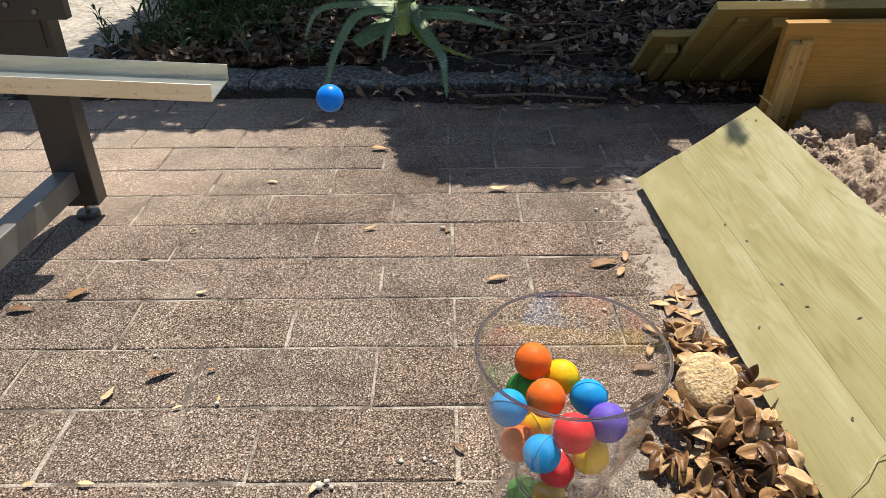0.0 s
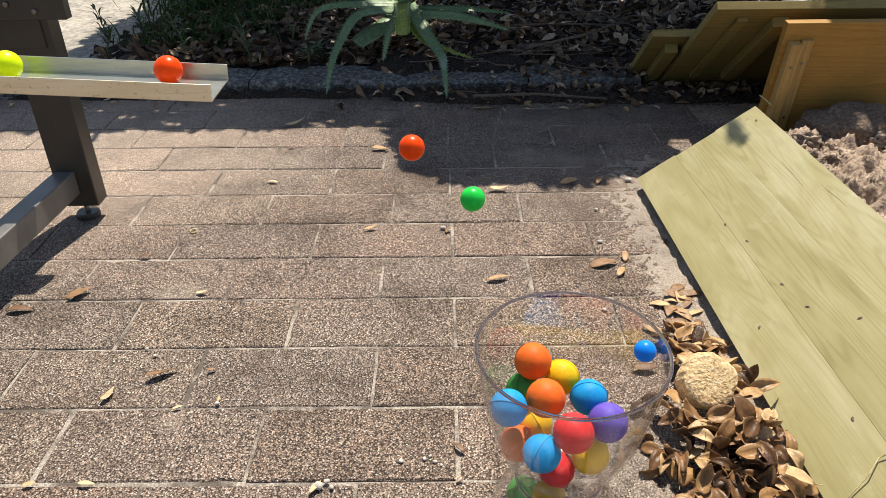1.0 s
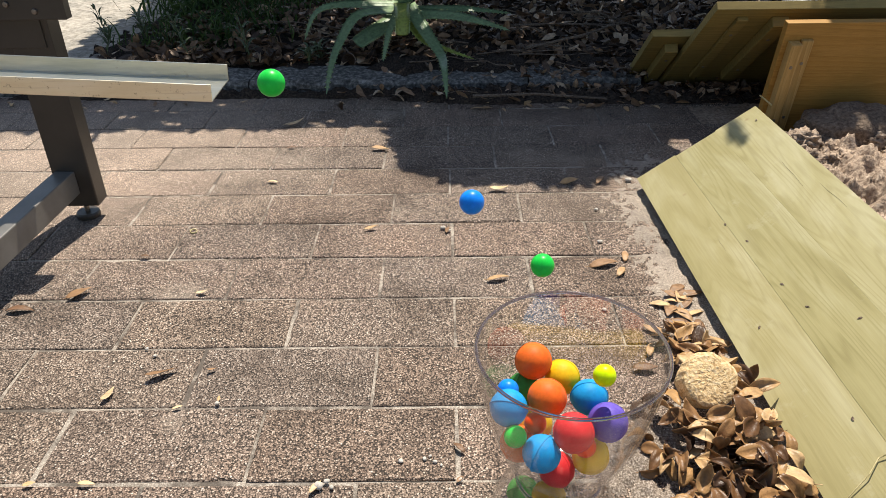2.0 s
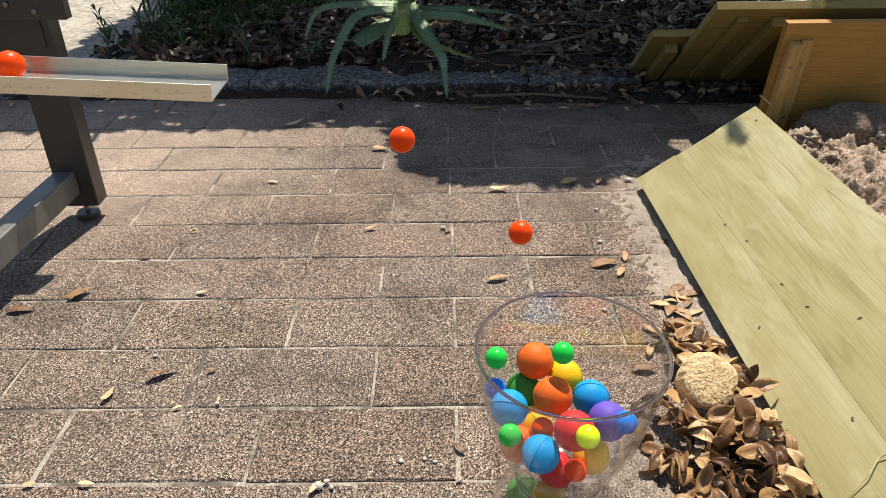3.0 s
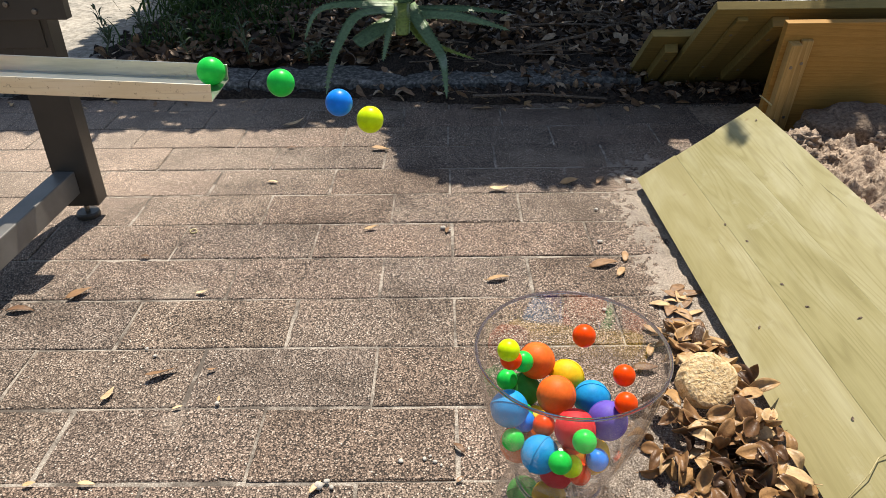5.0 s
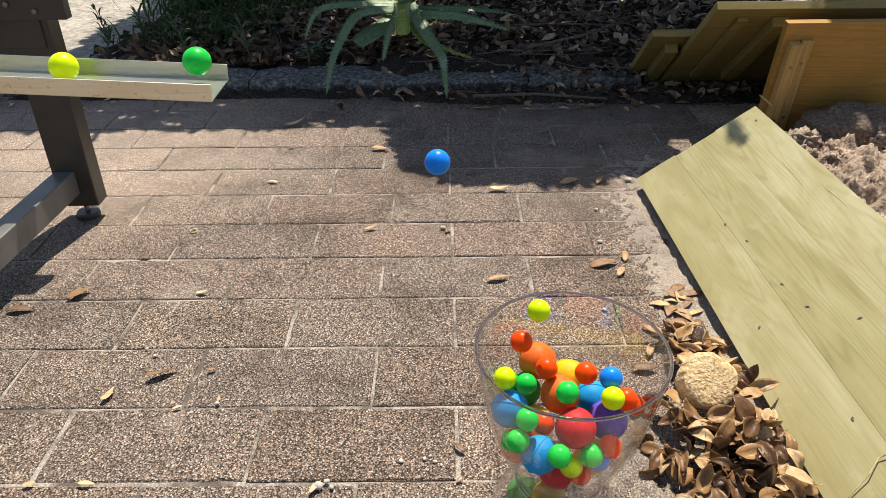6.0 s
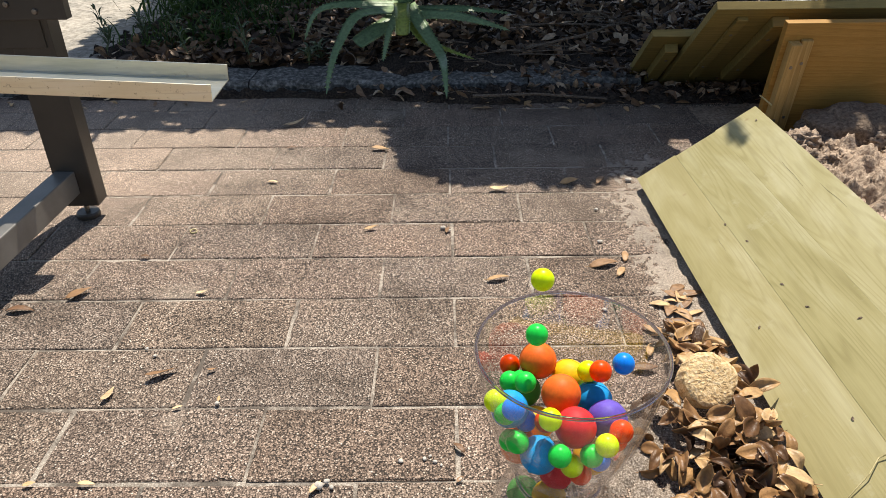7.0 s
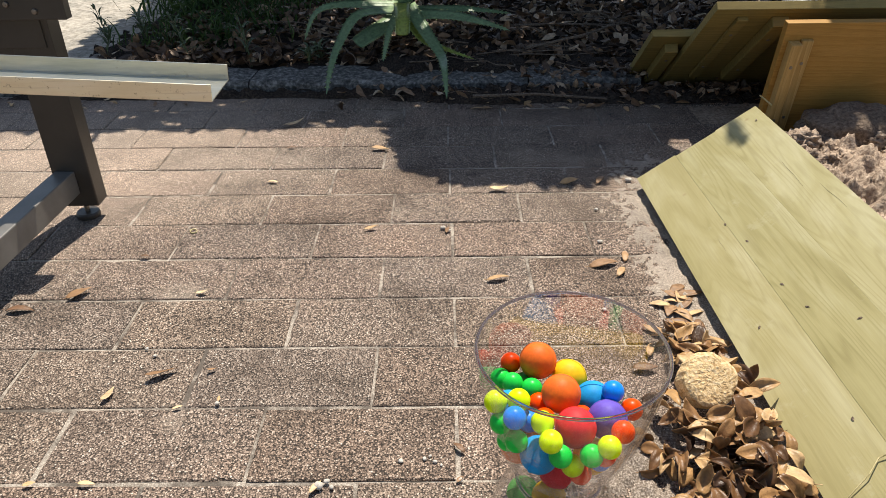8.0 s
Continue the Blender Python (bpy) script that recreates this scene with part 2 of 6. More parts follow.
LEAF = leaf_material("dry_leaf", DRY, rough=0.4, glow=0.2)
TAN_LEAF = leaf_material("tan_dry_leaf", [(0.0, (0.16, 0.085, 0.045)), (0.3, (0.36, 0.215, 0.11)), (0.65, (0.54, 0.36, 0.185)), (1.0, (0.70, 0.53, 0.33))])
LITTER = leaf_material("leaf_litter", [(0.0, (0.04, 0.026, 0.018)), (0.5, (0.14, 0.085, 0.052)), (0.85, (0.31, 0.20, 0.125)), (1.0, (0.55, 0.44, 0.33))], island=True)
GREEN = leaf_material("green_foliage", [(0.0, (0.03, 0.07, 0.018)), (0.6, (0.055, 0.11, 0.028)), (1.0, (0.09, 0.15, 0.045))], island=True, glow=0.45)
WEED = leaf_material("grey_green_weed", [(0.0, (0.07, 0.11, 0.06)), (1.0, (0.14, 0.18, 0.10))], island=True)
ALOE = leaf_material("aloe_skin", [(0.0, (0.16, 0.26, 0.14)), (1.0, (0.21, 0.32, 0.18))], rough=0.38)
ALOE_PALE = leaf_material("aloe_yellowed", [(0.0, (0.20, 0.27, 0.05)), (1.0, (0.28, 0.34, 0.08))], rough=0.38)
SPINE = leaf_material("aloe_spine", [(0.0, (0.24, 0.32, 0.14)), (1.0, (0.30, 0.38, 0.17))])
STRAW = ground_material("straw", (0.40, 0.34, 0.16), (0.55, 0.48, 0.25), (0.66, 0.58, 0.34), 100)
WHITE = ground_material("white_plastic", (0.62, 0.62, 0.6), (0.75, 0.75, 0.73), (0.82, 0.82, 0.8), 40, rough=0.5)
BARK = ground_material("bark", (0.03, 0.022, 0.016), (0.07, 0.05, 0.036), (0.12, 0.09, 0.065), 60, relief=0.008)
TWIG = ground_material("dry_twig", (0.08, 0.06, 0.045), (0.17, 0.13, 0.10), (0.28, 0.23, 0.18), 200)
SCREW = Mat("dull_screw", rough=0.4, metal=0.9)
SCREW.base((0.25, 0.22, 0.19))
SCREW = SCREW.m
NEON = {
    "red": rubber_material("neon_orange_red_rubber", (1.0, 0.07, 0.0), 0.34),
    "green": rubber_material("neon_green_rubber", (0.004, 0.62, 0.07), 0.34),
    "yellow": rubber_material("neon_yellow_rubber", (0.72, 0.95, 0.006), 0.34),
    "blue": rubber_material("bright_blue_rubber", (0.0, 0.24, 0.88), 0.34),
}
MATT = {
    "orange": rubber_material("matt_orange_rubber", (0.82, 0.145, 0.018), 0.55, 0.0004),
    "yellow": rubber_material("matt_yellow_rubber", (0.82, 0.50, 0.012), 0.55, 0.0004),
    "green": rubber_material("matt_green_rubber", (0.05, 0.30, 0.05), 0.55, 0.0004),
    "blue": rubber_material("matt_blue_rubber", (0.004, 0.30, 0.66), 0.55, 0.0004),
    "purple": rubber_material("matt_purple_rubber", (0.13, 0.085, 0.46), 0.55, 0.0004),
    "red": rubber_material("matt_red_rubber", (0.74, 0.03, 0.035), 0.55, 0.0004),
}


# ---- builders ----
def mesh_of(name, bm, material, smooth=False):
    me = bpy.data.meshes.new(name)
    bmesh.ops.recalc_face_normals(bm, faces=bm.faces[:])
    bm.to_mesh(me)
    bm.free()
    me.materials.append(material)
    if smooth:
        me.shade_smooth()
    return me


def part(name, bm, material, parent, label="", smooth=False, at=None):
    ob = new(name, mesh_of(name, bm, material, smooth))
    ob.parent = parent
    if at:
        ob.matrix_basis = at
    return tagged(ob, label)


def thing(name, m, label, category, group="", kind=""):
    ob = new(name)
    ob.empty_display_size = 0.05
    ob.matrix_basis = m
    return tagged(ob, label, category, group, kind)


def solid(name, bm, material, m, label, category="", group="", kind="", smooth=False):
    ob = new(name, mesh_of(name, bm, material, smooth))
    ob.matrix_basis = m
    return tagged(ob, label, category, group, kind)


def box(x0, x1, y0, y1, z0, z1, bevel=0.0, bm=None):
    bm = bm or bmesh.new()
    vs = [bm.verts.new((x, y, z)) for x in (x0, x1) for y in (y0, y1) for z in (z0, z1)]
    fs = [bm.faces.new([vs[i] for i in q]) for q in ((0, 1, 3, 2), (4, 6, 7, 5), (0, 4, 5, 1), (2, 3, 7, 6), (0, 2, 6, 4), (1, 5, 7, 3))]
    if bevel:
        es = list({e for f in fs for e in f.edges})
        bmesh.ops.bevel(bm, geom=es, offset=bevel, segments=2, affect="EDGES", profile=0.5)
    return bm


def lathe(profile, n=64, bm=None, close=False):
    """A turned body: (radius, height) pairs from top to bottom."""
    bm = bm or bmesh.new()
    rings = [[bm.verts.new((r * math.cos(a), r * math.sin(a), z)) for a in (2 * math.pi * i / n for i in range(n))] for r, z in profile]
    pairs = list(zip(rings, rings[1:])) + ([(rings[-1], rings[0])] if close else [])
    for a, b in pairs:
        for i in range(n):
            bm.faces.new((a[i], a[(i + 1) % n], b[(i + 1) % n], b[i]))
    return bm


def tube(points, radii, n=6, bm=None):
    """A tapered limb along points."""
    bm = bm or bmesh.new()
    pts = [Vector(p) for p in points]
    rings = []
    for i, p in enumerate(pts):
        d = (pts[min(i + 1, len(pts) - 1)] - pts[max(i - 1, 0)]).normalized()
        u = d.orthogonal().normalized()
        v = d.cross(u)
        rings.append([bm.verts.new(p + (u * math.cos(a) + v * math.sin(a)) * radii[i]) for a in (2 * math.pi * k / n for k in range(n))])
    for a, b in zip(rings, rings[1:]):
        for k in range(n):
            bm.faces.new((a[k], a[(k + 1) % n], b[(k + 1) % n], b[k]))
    bm.faces.new(rings[0][::-1])
    bm.faces.new(rings[-1])
    return bm


def lump(r, squash, seed, rough=0.25, sub=3, freq=2.2):
    """An uneven stone, clod or mound of radius about r."""
    bm = bmesh.new()
    bmesh.ops.create_icosphere(bm, subdivisions=sub, radius=1)
    for v in bm.verts:
        k = 1 + rough * noise.fractal(v.co * freq + Vector((seed, 0, 0)), 1.0, 2.0, 4)
        v.co = Vector((v.co.x * squash[0], v.co.y * squash[1], v.co.z * squash[2])) * (r * k)
    return bm


def leaf_points(length, width, curl, fold, twist, rng):
    """Rows of three points of a curled dry leaf: left edge, rib, right edge."""
    rows = []
    for i in range(7):
        s = i / 6
        w = width * 0.5 * math.sin(math.pi * min(1, 0.06 + 0.94 * s) ** 0.85) ** 0.8 if i < 6 else 0.001
        x = length * (s - 0.5)
        z = -curl * length * 0.5 * (s - 0.5) ** 2 * 2
        lift = fold * w
        wob = rng.uniform(-0.12, 0.12) * width
        t = twist * (s - 0.5)
        rows.append([Vector((x, -w, z + lift - w * t + wob * 0.4)), Vector((x, wob * 0.15, z)), Vector((x, w, z + lift + w * t - wob * 0.3))])
    return rows


def add_leaf(bm, rows, m):
    vs = [[bm.verts.new(m @ p) for p in r] for r in rows]
    for a, b in zip(vs, vs[1:]):
        for k in (0, 1):
            bm.faces.new((a[k], a[k + 1], b[k + 1], b[k]))


def dry_leaf_mesh(i, flat=1.0, material=None):
    rng = random.Random(100 + i)
    bm = bmesh.new()
    rows = leaf_points(rng.uniform(0.055, 0.078), rng.uniform(0.026, 0.04), rng.uniform(-1.1, 1.2) * flat, rng.uniform(0.1, 0.9) * flat, rng.uniform(-0.5, 0.5) * flat, rng)
    add_leaf(bm, rows, Matrix())
    bmesh.ops.subdivide_edges(bm, edges=bm.edges[:], cuts=1, use_grid_fill=True, smooth=0.3)
    top = bm.faces[:]
    bmesh.ops.solidify(bm, geom=top, thickness=0.0006)
    tube([(rows[0][1].x, 0, rows[0][1].z), (rows[0][1].x - 0.012, 0.002, rows[0][1].z + 0.002)], [0.0009, 0.0006], 4, bm)
    return mesh_of("dry_leaf", bm, material or LEAF, True)


LEAVES = [dry_leaf_mesh(i) for i in range(10)]
FLAT = [dry_leaf_mesh(40 + i, 0.4, TAN_LEAF) for i in range(8)]

# ---- ground ----
bm = bmesh.new()
bmesh.ops.create_grid(bm, x_segments=2, y_segments=2, size=60)
solid("ground", bm, GRIT, pose(0, 0, -0.045), "brown gritty ground around the paving", "ground", kind="structure")
bm = box(-4.2, 1.5, 2.55, 7.0, -0.04, -0.012)
solid("pale_path", bm, PALE, Matrix(), "pale sunlit path beyond the garden bed", "path", kind="structure")

YAW = pose(0, 0, 0, 0, 0, -0.33)
bm = box(-2.48, 0.78, -0.95, 2.362, -0.04, -0.0032)
solid("paving_bed", bm, JOINT, YAW, "pale sand bed and joints under the pavers", "sand", kind="structure")


solid("sand_ground", box(0.78, 1.6, 0.2, 2.44, -0.04, -0.003), DAMP, Matrix(), "bare damp sandy ground beside the paving", "sand", kind="structure")


def mound(name, cx, cy, rx, ry, height, material, seed, label, category, rough=0.3, base=0.0, n=70, flat=0.5, kind="structure", grit=0.0):
    """A low heap on the ground with an uneven edge."""
    b = bmesh.new()
    vs = []
    for j in range(n + 1):
        for i in range(n + 1):
            u, v = 2 * i / n - 1, 2 * j / n - 1
            p = Vector((cx + rx * u, cy + ry * v, 0))
            wob = noise.fractal(Vector((p.x * 5 + seed, p.y * 5, 0)), 1, 2, 4)
            d = (u * u + v * v) ** 0.5 + 0.22 * wob
            h = max(0.0, 1 - max(0, d) ** (2 / flat)) if d < 1 else 0
            z = base - 0.014 + (height + 0.014) * h + height * rough * h * noise.fractal(Vector((p.x * 24 + seed, p.y * 24, 3)), 1, 2, 5)
            if grit:
                z += grit * noise.fractal(Vector((p.x * 55 + seed, p.y * 55, 9)), 1, 2, 4)
            vs.append(b.verts.new((p.x, p.y, z)))
    for j in range(n):
        for i in range(n):
            k = j * (n + 1) + i
            b.faces.new((vs[k], vs[k + 1], vs[k + n + 2], vs[k + n + 1]))
    return solid(name, b, material, Matrix(), label, category, kind=kind, smooth=True)


mound("sand_drift", 0.58, 1.20, 0.26, 0.86, 0.005, SAND, 4, "thin drift of pale sand over the paving edge", "sand", rough=0.8, base=0.002, flat=0.9, n=170, grit=0.006)
mound("sand_drift", 0.30, 0.70, 0.12, 0.24, 0.003, GRIT_SAND, 31, "thin drift of pale gritty sand beside the vase", "sand", rough=0.8, base=0.001, flat=0.9, n=150, grit=0.006)
mound("sand_heap", 1.12, 1.22, 0.42, 0.56, 0.125, DAMP, 7, "heap of damp crumbly sand beside the boards", "sand", rough=0.5, flat=0.6, n=150, grit=0.011)
mound("garden_bed", 0.55, 3.15, 1.95, 0.78, 0.075, SOIL, 2, "dark soil of the shaded garden bed", "soil", rough=0.4, base=-0.005, n=110, flat=0.25)

for i, (mx, my, mr) in enumerate(((-0.9, 2.345, 0.7), (-0.2, 2.34, 0.4), (0.25, 2.30, 0.45), (0.78, 2.28, 0.42), (1.3, 2.25, 0.4))):
    mound("dirt_strip", mx, my, mr, 0.035 if mx < 0 else 0.075, 0.018 if mx < 0 else 0.026, SOIL, 20 + i, "dark dirt gathered along the garden edging", "dirt", rough=0.8, base=0.0, n=90, flat=0.7, grit=0.012)

# concrete edging in lengths
KERB_X = (-2.55, -1.62, -0.66, 0.28, 0.66)
kerb = thing("concrete_edging", YAW, "worn grey concrete garden edging with dirt", "kerb", kind="structure")
for x0, x1 in zip(KERB_X, KERB_X[1:]):
    b = bmesh.new()
    nx = 70
    prof = [(2.372, -0.03), (2.370, 0.026), (2.382, 0.037), (2.525, 0.040), (2.540, 0.031), (2.545, -0.03)]
    rings = []
    for i in range(nx + 1):
        x = x0 + 0.003 + (x1 - x0 - 0.006) * i / nx
        rings.append([b.verts.new((x, y + 0.006 * noise.noise((x * 9, y * 7, 1)), z + (0.009 * noise.fractal((x * 11, y * 16, 5), 1, 2, 4) if z > 0 else 0))) for y, z in prof])
    for p, q in zip(rings, rings[1:]):
        for k in range(len(prof) - 1):
            b.faces.new((p[k], q[k], q[k + 1], p[k + 1]))
    b.faces.new(rings[0])
    b.faces.new(rings[-1][::-1])
    part("edging_block", b, CONCRETE, kerb)

# ---- the table frame ----
table = thing("table_frame", pose(-0.83, 1.505, 0), "dark brown metal table frame with adjustable feet", "table")


def table_leg(x, y):
    leg = part("leg", box(-0.0425, 0.0425, -0.025, 0.025, 0.037, 0.66, 0.0025), BROWN, table, at=pose(x, y, 0))
    b = lathe([(0.0, 0.013), (0.024, 0.013), (0.0265, 0.009), (0.0265, 0.0), (0.0, 0.0)], 24)
    part("foot_disc", b, BROWN, leg, "black levelling foot")
    b = lathe([(0.0, 0.045), (0.0055, 0.045), (0.0055, 0.012), (0.0, 0.012)], 12)
    part("threaded_rod", b, SCREW, leg, "bare steel threaded rod")
    return leg


FRONT = table_leg(0, 0)
table_leg(-0.055, -1.205)
table_leg(-0.75, 0)
table_leg(-0.805, -1.205)
for dx in (0, -0.75):
    part("foot_rail", box(-0.0225, 0.0225, -1.182, -0.024, 0.070, 0.125, 0.0025), GREY, table, "grey-brown scratched metal foot rail", at=pose(dx - 0.0125, 0, 0, 0, 0, -2.0))
part("end_apron", box(-0.02, 0.02, -1.182, -0.024, 0.614, 0.6712, 0.002), BROWN, table, at=pose(-0.7625, 0, 0, 0, 0, -2.0))
part("stretcher", box(-0.707, -0.043, -0.02, 0.02, 0.335, 0.43, 0.002), BROWN, table)
part("apron", box(-0.79, 0.098, -0.052, -0.0262, 0.461, 0.56, 0.002), BROWN, table)
part("gusset", box(-0.07, 0.03, -0.0285, -0.0252, 0.40, 0.53, 0.001), BROWN, table)
for x, z in ((0.040, 0.478), (-0.012, 0.492), (-0.045, 0.476)):
    b = lathe([(0.0, 0.004), (0.005, 0.0035), (0.006, 0.0), (0.0, 0.0)], 10)
    part("bolt", b, SCREW, table, "dull steel bolt head", at=pose(x, -0.0525, z, 90, 0, 0))

# ---- the steel channel ----
SLOPE = 3.437


def steel_channel():
    at = pose(-0.1958, 0.6257, 0.5889, 0, SLOPE, 0.79)
    rail = thing("steel_channel", at, "galvanised steel channel sloping over the table frame", "channel")
    part("web", box(-1.95, 0, -0.0288, 0.0288, 0, 0.0013, 0.0003), STEEL, rail)
    part("front_flange", box(-1.95, 0, -0.0302, -0.0289, 0, 0.0152, 0.0005), DUSTY_GLARE_STEEL, rail, "beige dust-stained outer flange with the paving's glare in its colour")
    part("back_flange", box(-1.95, 0, 0.0289, 0.0302, 0, 0.0150, 0.0005), STEEL, rail)
    return rail


steel_channel()

# ---- the vase ----
VASE = (0.138, 0.6226)
PROFILE = [(0.1040, 0.298), (0.1032, 0.286), (0.1006, 0.262), (0.0956, 0.232), (0.0858, 0.190), (0.0770, 0.163), (0.0678, 0.142), (0.0570, 0.118), (0.0522, 0.106), (0.0512, 0.100), (0.0540, 0.089), (0.0620, 0.074), (0.0725, 0.057), (0.0800, 0.036), (0.0835, 0.012), (0.0840, 0.004), (0.082, 0.0)]
vase = thing("flared_vase", pose(*VASE, 0.0040, 1.8, 0, 0), "clear acrylic vase with flared mouth and narrow waist", "vase")
part("wall", lathe(PROFILE, 96), ACRYLIC, vase, smooth=True)
part("inner_wall", lathe([(r - 0.0022, z + 0.001) for r, z in PROFILE[:-1]] + [(0.0, 0.006)], 96), ACRYLIC, vase, smooth=True)
part("rim", lathe([(0.1036 + 0.0020 * math.cos(a), 0.2985 + 0.0020 * math.sin(a)) for a in (2 * math.pi * i / 10 for i in range(10))], 96, close=True), RIM, vase, "thick rounded clear rim", smooth=True)
part("floor", lathe([(0.0, 0.1175), (0.046, 0.1175), (0.0495, 0.1195), (0.0502, 0.1165), (0.047, 0.1135), (0.0, 0.1125)], 96), ACRYLIC, vase, smooth=True)
part("waist_ring", lathe([(0.0512 + 0.0022 * math.cos(a), 0.097 + 0.003 * math.sin(a)) for a in (2 * math.pi * i / 10 for i in range(10))], 96, close=True), RIM, vase, smooth=True)

# ---- balls ----
def ball_mesh(name, r, material, seam):
    b = bmesh.new()
    bmesh.ops.create_uvsphere(b, u_segments=32, v_segments=20, radius=r)
    if seam:
        for v in b.verts:
            if abs(v.co.z) < r * 0.03:
                v.co *= 1.022
    return mesh_of(name, b, material, True)


SMALL_MESH = {c: ball_mesh("small_ball", 0.0125, NEON[c], False) for c in NEON}
BIG_MESH = {c: ball_mesh("big_ball", 0.021, MATT[c], True) for c in MATT}
SMALL_LABEL = {"red": "small shiny neon orange-red rubber bouncing ball", "green": "small shiny neon green rubber bouncing ball", "yellow": "small shiny neon yellow rubber bouncing ball", "blue": "small shiny bright blue rubber bouncing ball"}
RING = {}
for c in MATT:
    b = lathe([(0.0212 + 0.0009 * math.cos(a), 0.0010 * math.sin(a)) for a in (2 * math.pi * i / 6 for i in range(6))], 40, close=True)
    RING[c] = mesh_of("seam", b, MATT[c], True)


def small_ball(colour):
    return tagged(new("bouncy_ball", SMALL_MESH[colour]), SMALL_LABEL[colour], "ball", "small bouncing balls")


def big_ball(colour, turn):
    # Also used for two stand-ins under the vase floor that are not balls.
    ball = tagged(new("rubber_ball", BIG_MESH[colour]), "large matt " + colour + " rubber ball in the vase", "ball", "large rubber balls")
    ring = new("seam", RING[colour])
    ring.parent = ball
    ball.matrix_basis = turn
    return ball


# ---- boards ----
def pale_board():
    w, length, th = 0.104, 1.35, 0.022
    tilt = math.degrees(math.atan2(0.182, 0.2535))
    at = pose(0.4785, 1.612, 0.028, 0, 0, 0.8) @ pose(0, 0, 0, 0, -tilt, 0)
    board = thing("pine_panel", at, "pale yellow-green pine panel leaning on the sand heap", "panel")
    for i, (cut, lift) in enumerate(((0.0, 0.0), (0.006, 0.0004), (0.001, -0.0003))):
        part("stave", box(w * i + 0.0001, w * (i + 1) - 0.0001, -length, -cut, -th + lift, lift, 0.0003), PINE, board)
    # Small lumps that stand in for knots and a knot hole besides dirt crumbs.
    for x, y in ((0.12, -0.578), (0.18, -0.725), (0.087, -0.882), (0.13, -0.653), (0.05, -0.644), (0.103, -0.346), (0.117, -0.427), (0.29, -0.06)):
        b = lump(0.0021, (1.6, 0.9, 0.4), x * 90, 0.7, 2)
        part("debris", b, TWIG, board, "dark spot on the panel, knot core and dirt crumb", at=pose(x, y, 0.001, 0, 0, x * 900))
    for x, y, ln, turn in ((0.150, -0.545, 0.075, 4), (0.118, -0.16, 0.06, 8), (0.262, -0.30, 0.13, -3), (0.196, -0.70, 0.09, 2), (0.075, -0.40, 0.05, -2), (0.285, -0.43, 0.10, 1)):
        b = tube([(0, -ln / 2, 0), (0.0008, -ln / 6, 0), (-0.0006, ln / 6, 0), (0, ln / 2, 0)], [0.00008, 0.00018, 0.00018, 0.00008], 5)
        part("crack", b, TWIG, board, "fine dark drying crack", at=pose(x, y, 0.0002, 0, 0, turn))
    stalk = tube([(0.13, -0.95, 0.004), (0.105, -0.955, 0.006), (0.085, -0.954, 0.004), (0.065, -0.971, 0.007), (0.02, -0.99, 0.003)], [0.0011, 0.0011, 0.001, 0.0009, 0.0007], 5)
    part("grass_stalk", stalk, STRAW, board, "thin dry straw stalk")
    return board


pale_board()


def cleated_board(x, y0, z_top, y_top, length, material, cleats, label):
    """A panel that stands on its lower edge and leans towards the open paving, cleats on its near face."""
    height = math.hypot(z_top, y0 - y_top)
    lean = math.degrees(math.atan2(y0 - y_top, z_top))
    board = thing("cleated_panel", pose(x, y0, 0.0, lean, 0, 0), label, "panel")
    part("panel", box(0, length, 0, 0.024, 0, height, 0.0015), material, board)
    for cx, cw, z0, z1, th in cleats:
        cl = part("cleat", box(cx, cx + cw, -th, -0.0005, z0, z1, 0.002), CLEAT if material is AMBER else material, board)
        for sz in (0.22, 0.78):
            b = lathe([(0.0, 0.001), (0.0045, 0.001), (0.005, -0.001), (0.0, -0.001)], 10)
            part("screw", b, SCREW, cl, "dark screw head", at=pose(cx + cw / 2, -th - 0.0003, z0 + (z1 - z0) * sz, 90, 0, 0))
    return board


cleated_board(0.90, 1.955, 0.328, 1.90, 0.9, AMBER, ((0.013, 0.03, 0.0, 0.285, 0.03), (0.046, 0.03, 0.0, 0.29, 0.014)), "amber-brown wooden panel with cleats, standing on edge")
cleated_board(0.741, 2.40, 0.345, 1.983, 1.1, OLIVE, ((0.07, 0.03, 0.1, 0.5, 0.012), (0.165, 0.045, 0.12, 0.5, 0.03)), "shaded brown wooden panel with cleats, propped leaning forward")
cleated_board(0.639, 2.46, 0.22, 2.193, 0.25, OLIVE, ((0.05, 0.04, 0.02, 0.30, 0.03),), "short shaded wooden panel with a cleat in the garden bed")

solid("plastic_strip", box(-0.04, 0.04, -0.006, 0.006, 0, 0.005, 0.001), WHITE, pose(0.963, 2.012, 0.3545, 0, 0, 1), "thin white plastic strip on the panel edge", "strip")
solid("wooden_peg", tube([(0.862, 1.888, 0.140), (0.88, 1.893, 0.127), (0.905, 1.90, 0.108)], [0.002, 0.0022, 0.0022], 8), STRAW, Matrix(), "pale wooden peg sticking out of the amber panel", "peg")

# ---- stones and wood ----
rng = random.Random(5)
solid("field_stone", lump(0.11, (1.5, 1.0, 0.72), 3, 0.22, 4), STONE, pose(1.12, 1.82, 0.05), "dusty brown stone beside the sand heap", "stone", smooth=True)
for i in range(46):
    x, y = rng.uniform(0.86, 1.26), rng.uniform(1.56, 1.8)
    r = rng.uniform(0.012, 0.034)
    solid("sand_clod", lump(r, (1.1, 1, 0.85), i * 3.3, 0.6, 4, 3.5), DAMP, pose(x, y, 0.022 + r * 0.6 + rng.uniform(0, 0.03), 0, 0, rng.uniform(0, 360)), "crumbly clod of pale damp sand on the heap", "clod", "sand clods", smooth=True)


